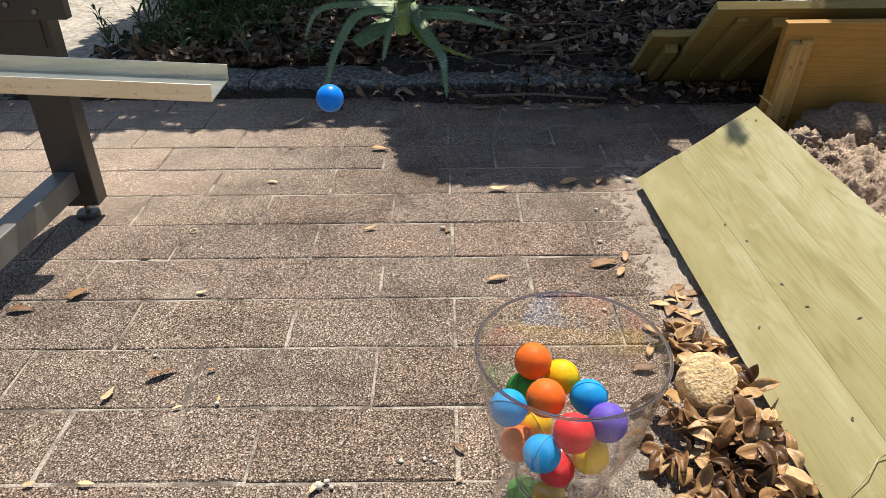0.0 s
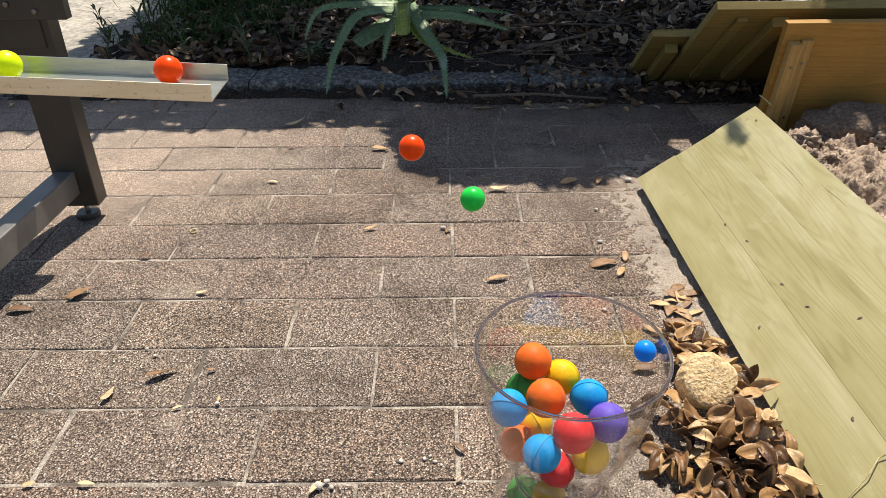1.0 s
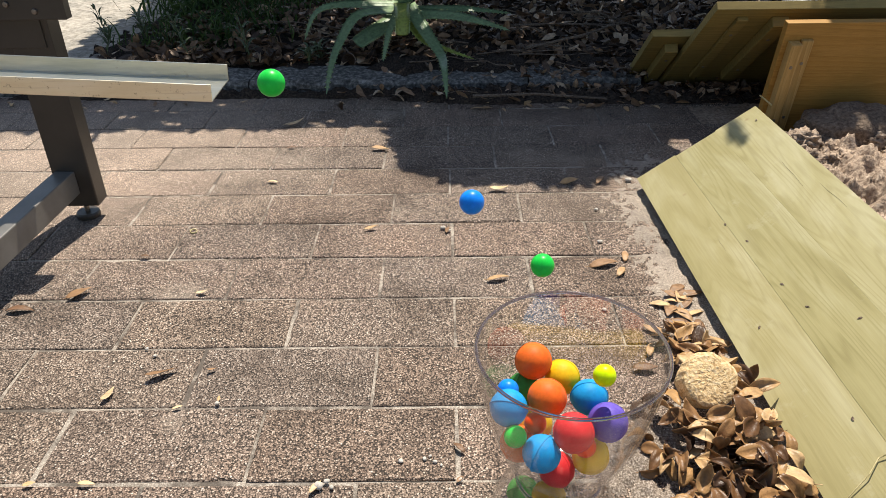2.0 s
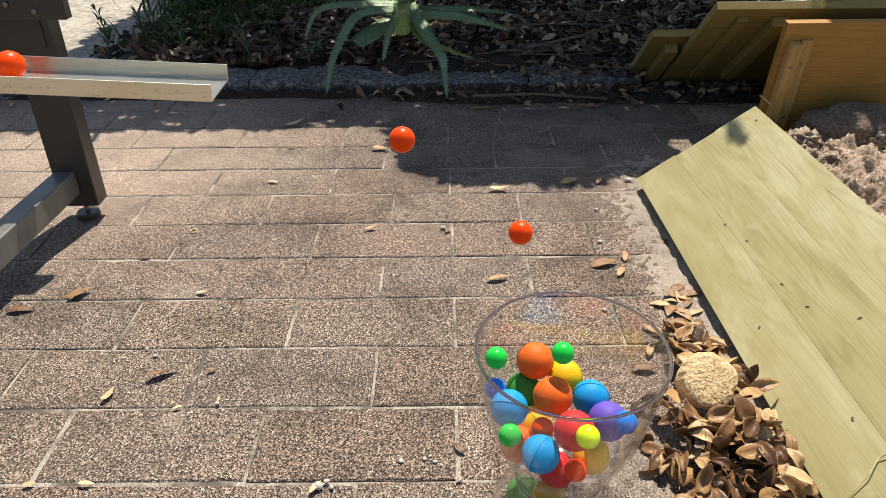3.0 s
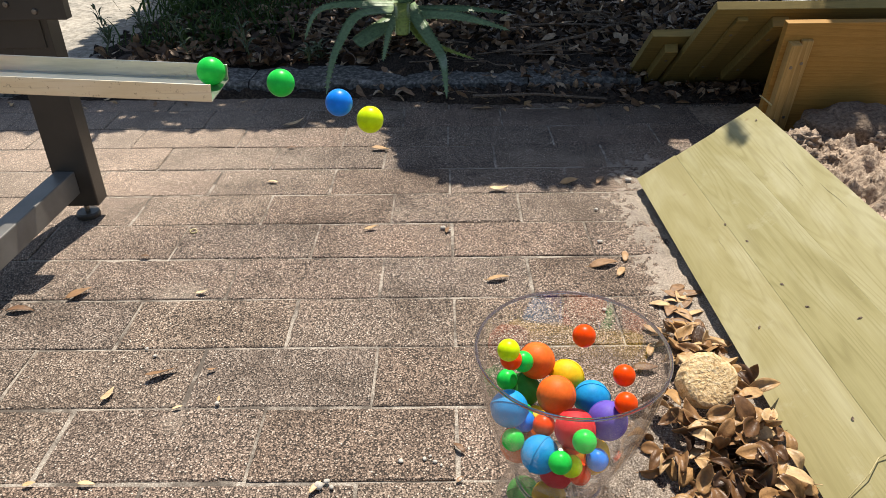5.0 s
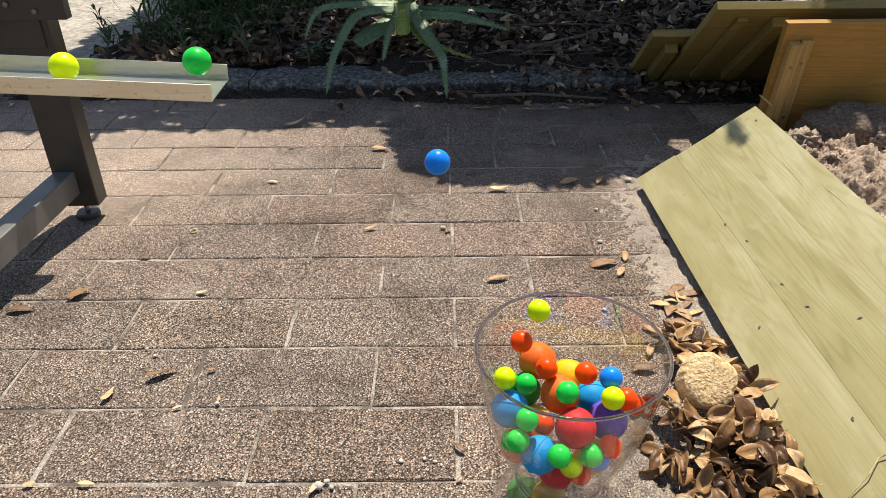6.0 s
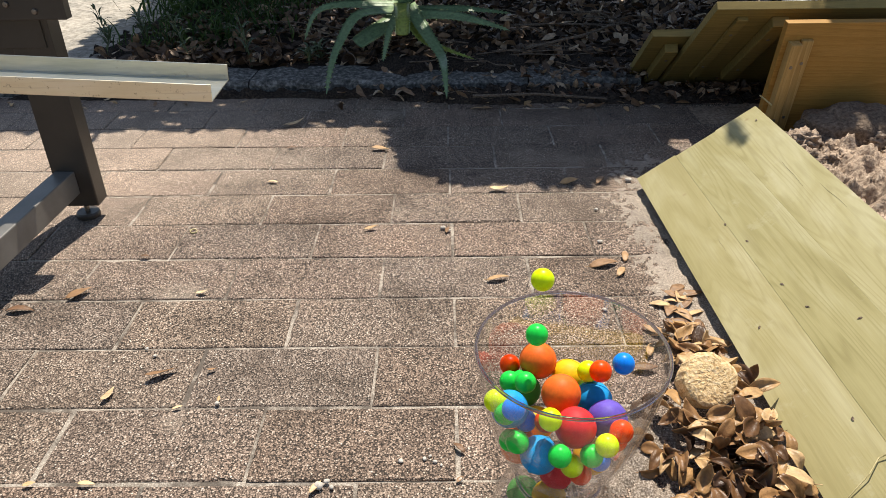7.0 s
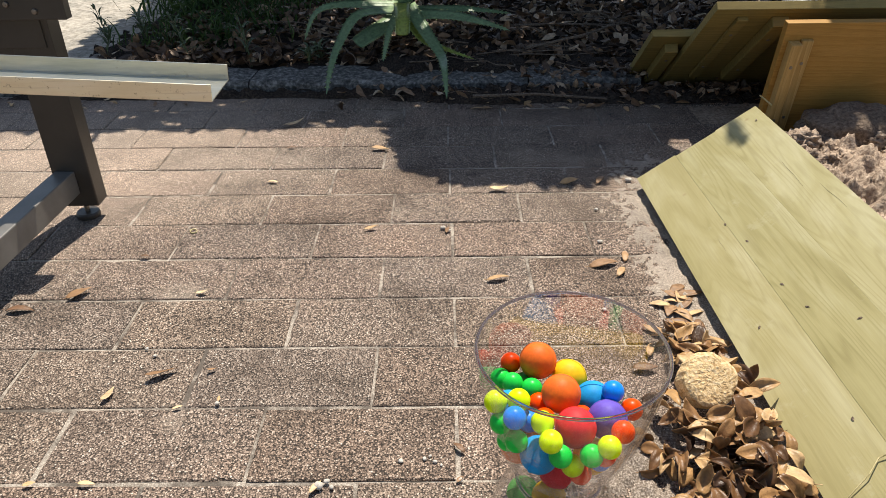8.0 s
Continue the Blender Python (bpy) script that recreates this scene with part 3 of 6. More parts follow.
# The three around (-0.015, 0.734) stand in for a white paint mark.
for i, (x, y, r) in enumerate(((0.470, 1.655, 0.007), (0.02, 0.70, 0.004), (-0.03, 0.74, 0.003), (-0.36, 0.86, 0.0035), (0.0, 1.42, 0.005), (-0.52, 1.0, 0.003), (0.30, 1.1, 0.004), (0.34, 1.35, 0.005), (0.36, 1.5, 0.004), (0.31, 0.72, 0.004), (-0.176, 0.692, 0.006), (-0.166, 0.700, 0.004), (-0.184, 0.687, 0.0035), (-0.158, 0.690, 0.003), (-0.015, 0.734, 0.003), (-0.022, 0.745, 0.0025), (-0.006, 0.728, 0.002), (-0.064, 0.736, 0.0035), (0.014, 1.408, 0.004), (-0.499, 0.98, 0.003))):
    solid("pebble", lump(r, (1.2, 1, 0.7), i * 7.1, 0.3, 2), PEBBLE, pose(x, y, r * 0.55 + 0.001, 0, 0, i * 50), "small pale pebble and paint fleck lying on the paving", "pebble", "pebbles", smooth=True)


b = lathe([(0.0075 + 0.0011 * math.cos(a), 0.0016 * math.sin(a)) for a in (2 * math.pi * i / 6 for i in range(6))], 18, close=True)
solid("bark_curl", b, STRAW, pose(-0.56, 1.42, 0.0022, 6, 4, 0), "small curled ring of pale bark on the paving", "bark curl", smooth=True)


def log_offcut():
    """A round of split, torn wood: a rough fibrous face and a ragged edge."""
    b = bmesh.new()
    n, rings = 72, []
    for i in range(15):
        r = 0.040 * i / 14
        rings.append((r, 0.026 - 0.004 * (i / 14) ** 6))
    rings += [(0.041, 0.016), (0.040, 0.002), (0.039, -0.016), (0.036, -0.026)]
    made = []
    for r, z in rings:
        ring = []
        for i in range(n):
            a = 2 * math.pi * i / n
            ca, sa = math.cos(a), math.sin(a)
            k = 1 + 0.09 * noise.noise((ca * 1.5, sa * 1.5, 2)) + 0.05 * noise.fractal((ca * 5, sa * 5, z * 20), 1, 2, 3)
            x, y = r * k * ca, r * k * sa
            torn = 0.0010 * noise.fractal((x * 130, y * 130, 7), 1, 2, 3) + 0.0006 * noise.noise((x * 900, y * 700, 3)) if z > 0.018 else 0
            ring.append(b.verts.new((x, y, z + torn)))
        made.append(ring)
    for p, q in zip(made, made[1:]):
        for i in range(n):
            b.faces.new((p[i], p[(i + 1) % n], q[(i + 1) % n], q[i]))
    bmesh.ops.remove_doubles(b, verts=made[0], dist=0.0005)
    b.faces.new(made[-1])
    return solid("log_offcut", b, CUTWOOD, pose(0.393, 0.832, 0.060, 42, 6, 0), "rough pale wood offcut lying on dry leaves", "log")


log_offcut()

# ---- dry leaves ----
pile = thing("leaf_pile", pose(0.40, 0.75, 0), "heap of dry brown leaves beside the pine panel", "leaf pile")
rng = random.Random(21)
for i in range(280):
    for _ in range(30):
        u, v = rng.gauss(0, 0.62), rng.uniform(-1, 1)
        y = 0.76 + v * 0.26
        x = 0.40 + u * 0.075
        if x < 0.285 or x > (0.476 if y < 0.84 else 0.462) or (y > 0.84 and x < 0.375):
            continue
        if math.hypot(x - VASE[0], y - VASE[1]) > 0.14 and not (abs(x - 0.392) < 0.045 and 0.77 < y < 0.90):
            break
    h = 0.066 * max(0, 1 - ((x - 0.42) / 0.13) ** 2) * max(0, 1 - ((y - 0.73) / 0.30) ** 2)
    z = 0.008 + rng.random() ** 0.7 * h
    ob = new("leaf", LEAVES[rng.randrange(10)])
    ob.parent = pile
    s = rng.uniform(0.42, 0.8)
    ob.matrix_basis = pose(x - 0.40, y - 0.75, z + 0.004, rng.gauss(0, 30), rng.gauss(0, 26), rng.uniform(0, 360)) @ Matrix.Scale(s, 4)

for x, y, z, rx, ry, rz, size, kind in ((0.474, 0.852, 0.062, 20, -65, 30, 0.5, 2), (0.480, 0.822, 0.060, 30, -14, 5, 0.68, 5), (0.474, 0.715, 0.050, 10, -30, 80, 0.6, 1), (0.470, 0.69, 0.050, 0, -25, 120, 0.6, 7), (0.440, 0.655, 0.058, 12, 10, 160, 0.9, 4), (0.41, 0.745, 0.074, 24, 8, 40, 0.75, 3), (0.35, 0.77, 0.045, 20, -15, 100, 0.75, 6), (0.345, 0.72, 0.035, 15, 20, 60, 0.7, 0), (0.325, 0.69, 0.028, 30, 0, 75, 0.75, 8)):
    ob = new("leaf", LEAVES[kind])
    ob.parent = pile
    ob.matrix_basis = pose(x - 0.40, y - 0.75, z, rx, ry, rz) @ Matrix.Scale(size, 4)
SCATTER = ((-0.47, 0.93, 30, 1.0), (-0.54, 0.88, 70, 0.55), (-0.8, 1.12, 5, 0.8), (-0.71, 1.17, 40, 0.8), (-0.42, 0.85, 20, 0.35), (0.11, 1.21, 15, 0.75), (0.02, 0.76, 130, 0.5), (0.02, 0.70, 50, 0.3), (-0.5, 0.70, 0, 0.5), (-0.18, 0.69, 60, 0.55),
           (-0.16, 1.42, 20, 0.45), (-0.42, 1.89, 0, 0.4), (-0.17, 1.87, 0, 0.7), (-0.44, 2.07, 35, 0.8), (-0.43, 1.67, 350, 0.35), (0.33, 1.26, 10, 0.8), (0.36, 1.23, 60, 0.6), (0.38, 1.29, 80, 0.6))
more = [(rng.uniform(0.40, 0.472), rng.uniform(0.96, 1.17), rng.uniform(0, 360), rng.uniform(0.5, 0.85)) for _ in range(24)]
more += [(0.335 + 0.02 * i, 0.93 + 0.05 * i, 70.0 * i, 0.6) for i in range(3)]
more += [(0.14, 1.61, 0, 0.6), (0.40, 1.66, 60, 0.7), (0.32, 1.65, 10, 0.8), (-0.47, 1.17, 0, 0.35), (-0.39, 0.94, 30, 0.3), (-0.36, 0.87, 100, 0.3), (0.01, 1.41, 80, 0.3), (-0.58, 0.70, 20, 0.35), (-0.63, 1.31, 0, 0.3)]
more += [(rng.uniform(-1.6, 0.7), rng.uniform(2.22, 2.33), rng.uniform(0, 360), rng.uniform(0.3, 0.55)) for _ in range(24)]
more += [(rng.uniform(0.1, 0.9), rng.uniform(2.16, 2.32), rng.uniform(0, 360), rng.uniform(0.35, 0.75)) for _ in range(44)]
for x, y, a, s in list(SCATTER) + more:
    if y < 1.3 and x < 0.2:
        s *= 0.7 if y < 1.0 else 0.9
    ob = new("fallen_leaf", FLAT[rng.randrange(8)])
    ob.matrix_basis = pose(x, y, 0.004 + 0.005 * s, rng.gauss(0, 7), rng.gauss(0, 6), a) @ Matrix.Diagonal((s, s * 0.85, s * 1.0, 1))
    tagged(ob, "curled dry brown leaf lying on the paving", "leaf", "fallen leaves")


def bed_height(x, y):
    return 0.03 + 0.05 * min(1, max(0, (y - 2.45) / 0.4))


b = bmesh.new()
for i in range(4600):
    x, y = rng.uniform(-1.45, 1.9), 2.55 + 1.2 * rng.random() ** 1.5
    if x < -1.12 + max(0, y - 2.75) * 0.45 + rng.gauss(0, 0.07):
        continue
    k = rng.uniform(0.45, 1.1)
    rows = leaf_points(0.062 * k, 0.030 * k, rng.uniform(-0.9, 1.1), rng.uniform(-0.2, 0.8), rng.uniform(-1, 1), rng)
    z = bed_height(x, y) + rng.uniform(0.0, 0.035) + (0.02 if y < 2.46 else 0)
    add_leaf(b, rows[::2], pose(x, y, z, rng.gauss(0, 30), rng.gauss(0, 30), rng.uniform(0, 360)))
for i in range(900):
    x, y = rng.uniform(-1.2, 1.3), 2.335 - abs(rng.gauss(0, 0.05))
    if rng.random() > 0.10 + 0.65 * (x + 0.25):
        continue
    k = rng.uniform(0.4, 0.9)
    rows = leaf_points(0.062 * k, 0.030 * k, rng.uniform(-0.9, 1.1), rng.uniform(-0.2, 0.8), rng.uniform(-1, 1), rng)
    add_leaf(b, rows[::2], pose(x, y, 0.012 + rng.uniform(0, 0.02), rng.gauss(0, 25), rng.gauss(0, 25), rng.uniform(0, 360)))
for i in range(420):
    x, y = 1.0 - abs(rng.gauss(0, 0.42)), rng.uniform(2.35, 2.57)
    k = rng.uniform(0.35, 0.8)
    rows = leaf_points(0.062 * k, 0.030 * k, rng.uniform(-0.9, 1.1), rng.uniform(-0.2, 0.8), rng.uniform(-1, 1), rng)
    add_leaf(b, rows[::2], pose(x, y, 0.048 + rng.uniform(0, 0.014), rng.gauss(0, 22), rng.gauss(0, 22), rng.uniform(0, 360)))
solid("leaf_litter", b, LITTER, Matrix(), "deep brown leaf litter covering the garden bed", "leaf litter", kind="stuff")

for i in range(26):
    x, y, a = rng.uniform(-0.6, 1.3), rng.uniform(2.2, 3.0), rng.gauss(0, 0.5) + (math.pi if rng.random() < 0.5 else 0)
    n, ln = 5, rng.uniform(0.12, 0.5)
    z = 0.012 if y < 2.35 else bed_height(x, y) + 0.035
    pts = [(x + math.cos(a) * ln * k / n + rng.uniform(-0.01, 0.01), y + math.sin(a) * ln * 0.5 * k / n + rng.uniform(-0.01, 0.01), z + (rng.uniform(0, 0.02) if k else 0)) for k in range(n + 1)]
    if min(p[1] for p in pts) < 2.35 < max(p[1] for p in pts):
        pts = [(p[0], max(p[1], 2.54), max(p[2], 0.07)) for p in pts]
    solid("twig", tube(pts, [0.003 * (1 - 0.12 * k) for k in range(n + 1)], 5), TWIG, Matrix(), "thin dry grey-brown twig on the leaf litter", "twig", "twigs")

for pts in (((0.22, 2.84, 0.10), (0.45, 2.80, 0.115), (0.68, 2.83, 0.10), (0.92, 2.95, 0.12)), ((0.30, 2.56, 0.09), (0.52, 2.62, 0.12), (0.66, 2.80, 0.11)), ((0.10, 2.215, 0.035), (0.30, 2.20, 0.045), (0.52, 2.19, 0.03)), ((0.40, 3.0, 0.11), (0.62, 2.92, 0.13), (0.75, 2.72, 0.11))):
    solid("twig", tube(pts, [0.0055 - 0.001 * k for k in range(len(pts))], 6), TWIG, Matrix(), "long bent dry branch on the leaf litter", "twig", "twigs")

# ---- aloe ----
aloe = thing("aloe_plant", pose(-0.13, 2.76, 0.06), "spiny green aloe drooping over the garden edging", "plant")


def aloe_leaf(points, width, material=ALOE, blunt=False):
    """A fleshy toothed leaf along a bent line."""
    base = Vector((-0.13, 2.76, 0.06))
    ctrl = [Vector(p) - base for p in points]
    n = 22
    line = []
    for i in range(n + 1):
        s = i / n * (len(ctrl) - 1)
        k = min(int(s), len(ctrl) - 2)
        p = [ctrl[max(k - 1, 0)], ctrl[k], ctrl[k + 1], ctrl[min(k + 2, len(ctrl) - 1)]]
        f = s - k
        line.append(0.5 * ((2 * p[1]) + (p[2] - p[0]) * f + (2 * p[0] - 5 * p[1] + 4 * p[2] - p[3]) * f * f + (3 * p[1] - p[0] - 3 * p[2] + p[3]) * f ** 3))
    b, teeth, rings = bmesh.new(), bmesh.new(), []
    for i, p in enumerate(line):
        d = (line[min(i + 1, n)] - line[max(i - 1, 0)]).normalized()
        side = d.cross(Vector((0, -0.5, 0.85)))
        side = side.normalized() if side.length > 0.05 else Vector((1, 0, 0))
        up = side.cross(d).normalized()
        s = i / n
        w = width * 0.5 * ((1 - 0.25 * s) if blunt else max(0.04, (1 - s) ** 0.75))
        th = w * 0.34
        rings.append([b.verts.new(p + side * w * u + up * th * v) for u, v in ((-1, 0.35), (-0.5, 0.0), (0, -0.12), (0.5, 0.0), (1, 0.35), (0.6, -0.7), (0, -1.0), (-0.6, -0.7))])
        if 0 < i < n - 1:
            for sg in (-1, 1):
                e = p + side * w * sg + up * th * 0.3
                q = [teeth.verts.new(e - d * 0.004), teeth.verts.new(e + d * 0.004), teeth.verts.new(e + side * sg * 0.0055 + d * 0.003), teeth.verts.new(e - up * 0.004)]
                for f in ((0, 1, 2), (0, 2, 3), (1, 3, 2), (0, 3, 1)):
                    teeth.faces.new([q[k] for k in f])
    for p, q in zip(rings, rings[1:]):
        for k in range(8):
            b.faces.new((p[k], p[(k + 1) % 8], q[(k + 1) % 8], q[k]))
    b.faces.new(rings[0])
    b.faces.new(rings[-1][::-1])
    leaf = part("leaf", b, material, aloe, smooth=True)
    tagged(part("spines", teeth, SPINE, leaf, "pale row of spines"), kind="stuff")


aloe_leaf(((-0.15, 2.74, 0.20), (-0.342, 2.68, 0.221), (-0.443, 2.66, 0.199), (-0.492, 2.64, 0.105)), 0.05)
aloe_leaf(((-0.15, 2.72, 0.19), (-0.285, 2.60, 0.203), (-0.345, 2.48, 0.135), (-0.362, 2.34, 0.088), (-0.368, 2.25, 0.035)), 0.05)
aloe_leaf(((-0.15, 2.74, 0.16), (-0.241, 2.66, 0.125), (-0.301, 2.62, 0.096)), 0.075, blunt=True)
aloe_leaf(((-0.15, 2.70, 0.195), (-0.182, 2.58, 0.141), (-0.201, 2.50, 0.066)), 0.036)
aloe_leaf(((-0.14, 2.72, 0.215), (-0.132, 2.58, 0.195), (-0.131, 2.52, 0.152)), 0.055, ALOE_PALE, blunt=True)
aloe_leaf(((-0.116, 2.70, 0.214), (-0.048, 2.56, 0.144), (0.0, 2.46, 0.098), (0.012, 2.31, 0.084), (0.018, 2.24, 0.018)), 0.055)
aloe_leaf(((-0.12, 2.66, 0.18), (-0.06, 2.58, 0.12), (0.004, 2.54, 0.10), (0.122, 2.50, 0.068)), 0.045, ALOE_PALE)
aloe_leaf(((-0.10, 2.72, 0.175), (0.042, 2.66, 0.182), (0.153, 2.64, 0.162), (0.248, 2.62, 0.137)), 0.06)
aloe_leaf(((-0.10, 2.75, 0.18), (0.086, 2.76, 0.183), (0.267, 2.78, 0.16)), 0.05)
aloe_leaf(((-0.13, 2.76, 0.2), (-0.10, 2.80, 0.33), (-0.02, 2.84, 0.42)), 0.05)
aloe_leaf(((-0.14, 2.76, 0.2), (-0.19, 2.82, 0.34), (-0.29, 2.86, 0.43)), 0.05)
aloe_leaf(((-0.13, 2.75, 0.2), (-0.13, 2.70, 0.34), (-0.15, 2.62, 0.45)), 0.05)
part("stem", tube([(0, 0, -0.04), (0, 0, 0.06), (0, 0, 0.15)], [0.03, 0.034, 0.03], 10), BARK, aloe, smooth=True)


# ---- weeds ----
def weed(x, y, tall, lean, seed, thick=1.0):
    r = random.Random(seed)
    z0 = bed_height(x, y) if y > 2.45 and x > -1.4 else -0.02
    plant = thing("weed", pose(x, y, z0), "small grey-green weed with narrow leaves in the bed", "weed", "weeds")
    top = Vector((lean, r.uniform(-0.02, 0.02), tall))
    part("stem", tube([(0, 0, -0.01), top * 0.5 + Vector((0.004, 0, 0)), top], [0.0028, 0.0022, 0.0012], 5), WEED, plant)
    b = bmesh.new()
    for k in range(int(16 * thick)):
        s = 0.25 + 0.75 * k / (16 * thick)
        rows = leaf_points(0.055 * (1.15 - 0.5 * s), 0.010, 0.8, 0.3, 0.3, r)
        a = k * 137.5
        add_leaf(b, rows[::2], Matrix.Translation(top * s) @ pose(0, 0, 0, 0, -r.uniform(10, 55), a) @ pose(0.026, 0, 0))
    part("leaves", b, WEED, plant)


weed(-0.90, 2.60, 0.17, -0.045, 1)
weed(-0.675, 2.56, 0.16, -0.03, 2)
weed(-1.40, 3.08, 0.16, -0.02, 3)
weed(-0.47, 2.55, 0.07, 0.01, 4)
weed(-0.42, 2.58, 0.06, -0.02, 5)
weed(-1.25, 2.72, 0.08, 0.02, 6, 1.5)
weed(-1.12, 2.80, 0.10, -0.02, 7, 1.5)
b = bmesh.new()
for i in range(1200):
    x, y = rng.gauss(-0.92, 0.13), rng.uniform(2.66, 3.5)
    x += (y - 2.7) * 0.3
    rows = leaf_points(rng.uniform(0.05, 0.11), rng.uniform(0.004, 0.009), 0.9, 0.3, 0.4, rng)
    add_leaf(b, rows[::2], pose(x, y, 0.07 + rng.random() ** 2 * 0.08, rng.gauss(0, 25), rng.uniform(-75, -20), rng.uniform(0, 360)))
for i in range(1500):
    x, y = rng.gauss(-1.02, 0.13), rng.uniform(3.2, 4.5)
    rows = leaf_points(rng.uniform(0.08, 0.17), rng.uniform(0.006, 0.014), 0.9, 0.3, 0.4, rng)
    add_leaf(b, rows[::2], pose(x, y, 0.04 + rng.random() ** 2 * 0.16, rng.gauss(0, 25), rng.uniform(-75, -20), rng.uniform(0, 360)))
solid("ground_cover", b, GREEN, Matrix(), "low dark green leafy ground cover in shade", "ground cover", kind="stuff")

# ---- the shade tree ----
tree = thing("shade_tree", pose(-0.98, 3.45, 0.0), "leafy tree that shades the garden bed", "tree")
part("trunk", tube([(0, 0, -0.03), (0.01, 0, 0.12), (0.02, 0.02, 0.5), (0.08, 0.02, 1.0), (0.2, 0.0, 1.5)], [0.135, 0.11, 0.095, 0.085, 0.07], 14), BARK, tree, smooth=True)
for dx, dy, dz in ((0.9, -0.3, 1.9), (1.5, -0.7, 1.75), (2.2, -0.5, 1.9), (0.2, -0.6, 1.8), (-0.5, -0.5, 1.9)):
    part("limb", tube([(0.1, 0.0, 1.05), (dx * 0.4, dy * 0.4, 1.45), (dx, dy, dz)], [0.05, 0.035, 0.012], 8), BARK, tree, smooth=True)


def shaded(x, y):
    """Whether the crown stands between the sun and this spot of the ground."""
    wob = 0.07 * noise.fractal(Vector((x * 6.0, y * 6.0, 0.3)), 1, 2, 3)
    if x < -1.49 + wob and y > 2.75:
        return False
    if ((x - 0.652) / 0.012) ** 2 + ((y - 1.475 - 0.6 * (x - 0.652)) / 0.05) ** 2 < 1:
        return True
    if y > (4.15 if x < -0.7 else 3.75) + wob:
        return False
    edge = 2.05 if x < -0.155 else 1.66 + 0.46 * (1 - math.sqrt(max(0.0, 1 - (min(0.0, x - 0.07) / 0.225) ** 2))) + 0.2 * max(0, x - 0.34)
    if x > 0.62:
        edge = 1.95 if x < 0.98 else 1.70
    if x < -0.155 and y < 2.2 and noise.noise((x * 38, y * 50, 4)) > 0.22 + 3.0 * (y - 2.06):
        return False
    if ((x + 0.09) / 0.045) ** 2 + ((y - 2.225) / 0.03) ** 2 < 1:
        return False
    return y > edge + 0.6 * wob


b, far_side = bmesh.new(), bmesh.new()
count = 0
rng = random.Random(77)
while count < 28000:
    x, y = rng.uniform(-2.3, 2.0), rng.uniform(1.5, 4.2)
    if not shaded(x, y):
        continue
    if not (-0.2 < x < 0.6 and y < 2.2) and not (x < -0.8 and y > 2.7) and (rng.random() < (0.2 if x > 0.1 else 0.66 if y > 2.5 else 0.42) or (y > 2.5 and rng.random() < 0.7 and noise.noise((x * 3.5, y * 3.5, 8)) < -0.15)):
        continue
    h = 1.25 + 0.75 * rng.random()
    p = Vector((x, y, 0)) + SUN * (h / SUN.z)
    k = rng.uniform(0.8, 1.3)
    rows = leaf_points(0.085 * k, 0.042 * k, 0.5, 0.3, 0.3, rng)
    add_leaf(far_side if x > -0.1 else b, rows[::3], Matrix.Translation(p - Vector((-0.98, 3.45, 0))) @ pose(0, 0, 0, rng.gauss(0, 32), rng.gauss(0, 32), rng.uniform(0, 360)))
    count += 1
for i in range(60):
    a, q = rng.uniform(0, 6.28), math.sqrt(rng.random())
    p = Vector((0.652 + 0.011 * q * math.cos(a), 1.475 + 0.05 * q * math.sin(a) + 0.007 * q * math.cos(a), 0)) + SUN * (rng.uniform(1.7, 2.1) / SUN.z)
    rows = leaf_points(0.045, 0.014, 0.5, 0.3, 0.3, rng)
    add_leaf(far_side, rows[::3], Matrix.Translation(p - Vector((-0.98, 3.45, 0))) @ pose(0, 0, 0, rng.gauss(0, 30), rng.gauss(0, 30), rng.uniform(60, 120)))
part("crown", b, GREEN, tree)
part("crown", far_side, GREEN, tree)

# ---- pavers ----
COURSE, LONG = 0.15, 0.30
OFFSETS = (0.041, -0.406, 0.045, -0.438, 0.043, -0.421, 0.032, -0.553, 0.024)
paving = thing("paving", YAW, "exposed aggregate concrete pavers in running bond", "paving", kind="structure")
rng = random.Random(9)


def paver_mesh(length, seed):
    """A paver with worn, uneven edges."""
    r = random.Random(seed)
    hx, hy = length / 2, COURSE / 2 - 0.0022
    line = []
    for x0, y0, x1, y1, n in ((-hx, -hy, hx, -hy, 11), (hx, -hy, hx, hy, 6), (hx, hy, -hx, hy, 11), (-hx, hy, -hx, -hy, 6)):
        line += [(x0 + (x1 - x0) * i / n, y0 + (y1 - y0) * i / n) for i in range(n)]
    b = bmesh.new()
    rings = [[], [], []]
    for x, y in line:
        k, chip = r.uniform(0, 0.0013), (r.uniform(0.002, 0.006) if r.random() < 0.12 else r.uniform(0.0014, 0.0028))
        sx, sy = 1 - k / hx, 1 - k / hy
        rings[0].append(b.verts.new((x * sx, y * sy, -0.035)))
        rings[1].append(b.verts.new((x * sx, y * sy, -chip * 0.8)))
        rings[2].append(b.verts.new((x * (1 - (k + chip) / hx), y * (1 - (k + chip) / hy), 0.0)))
    for p, q in zip(rings, rings[1:]):
        for i in range(len(line)):
            j = (i + 1) % len(line)
            b.faces.new((p[i], p[j], q[j], q[i]))
    b.faces.new(rings[2])
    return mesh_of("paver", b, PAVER)


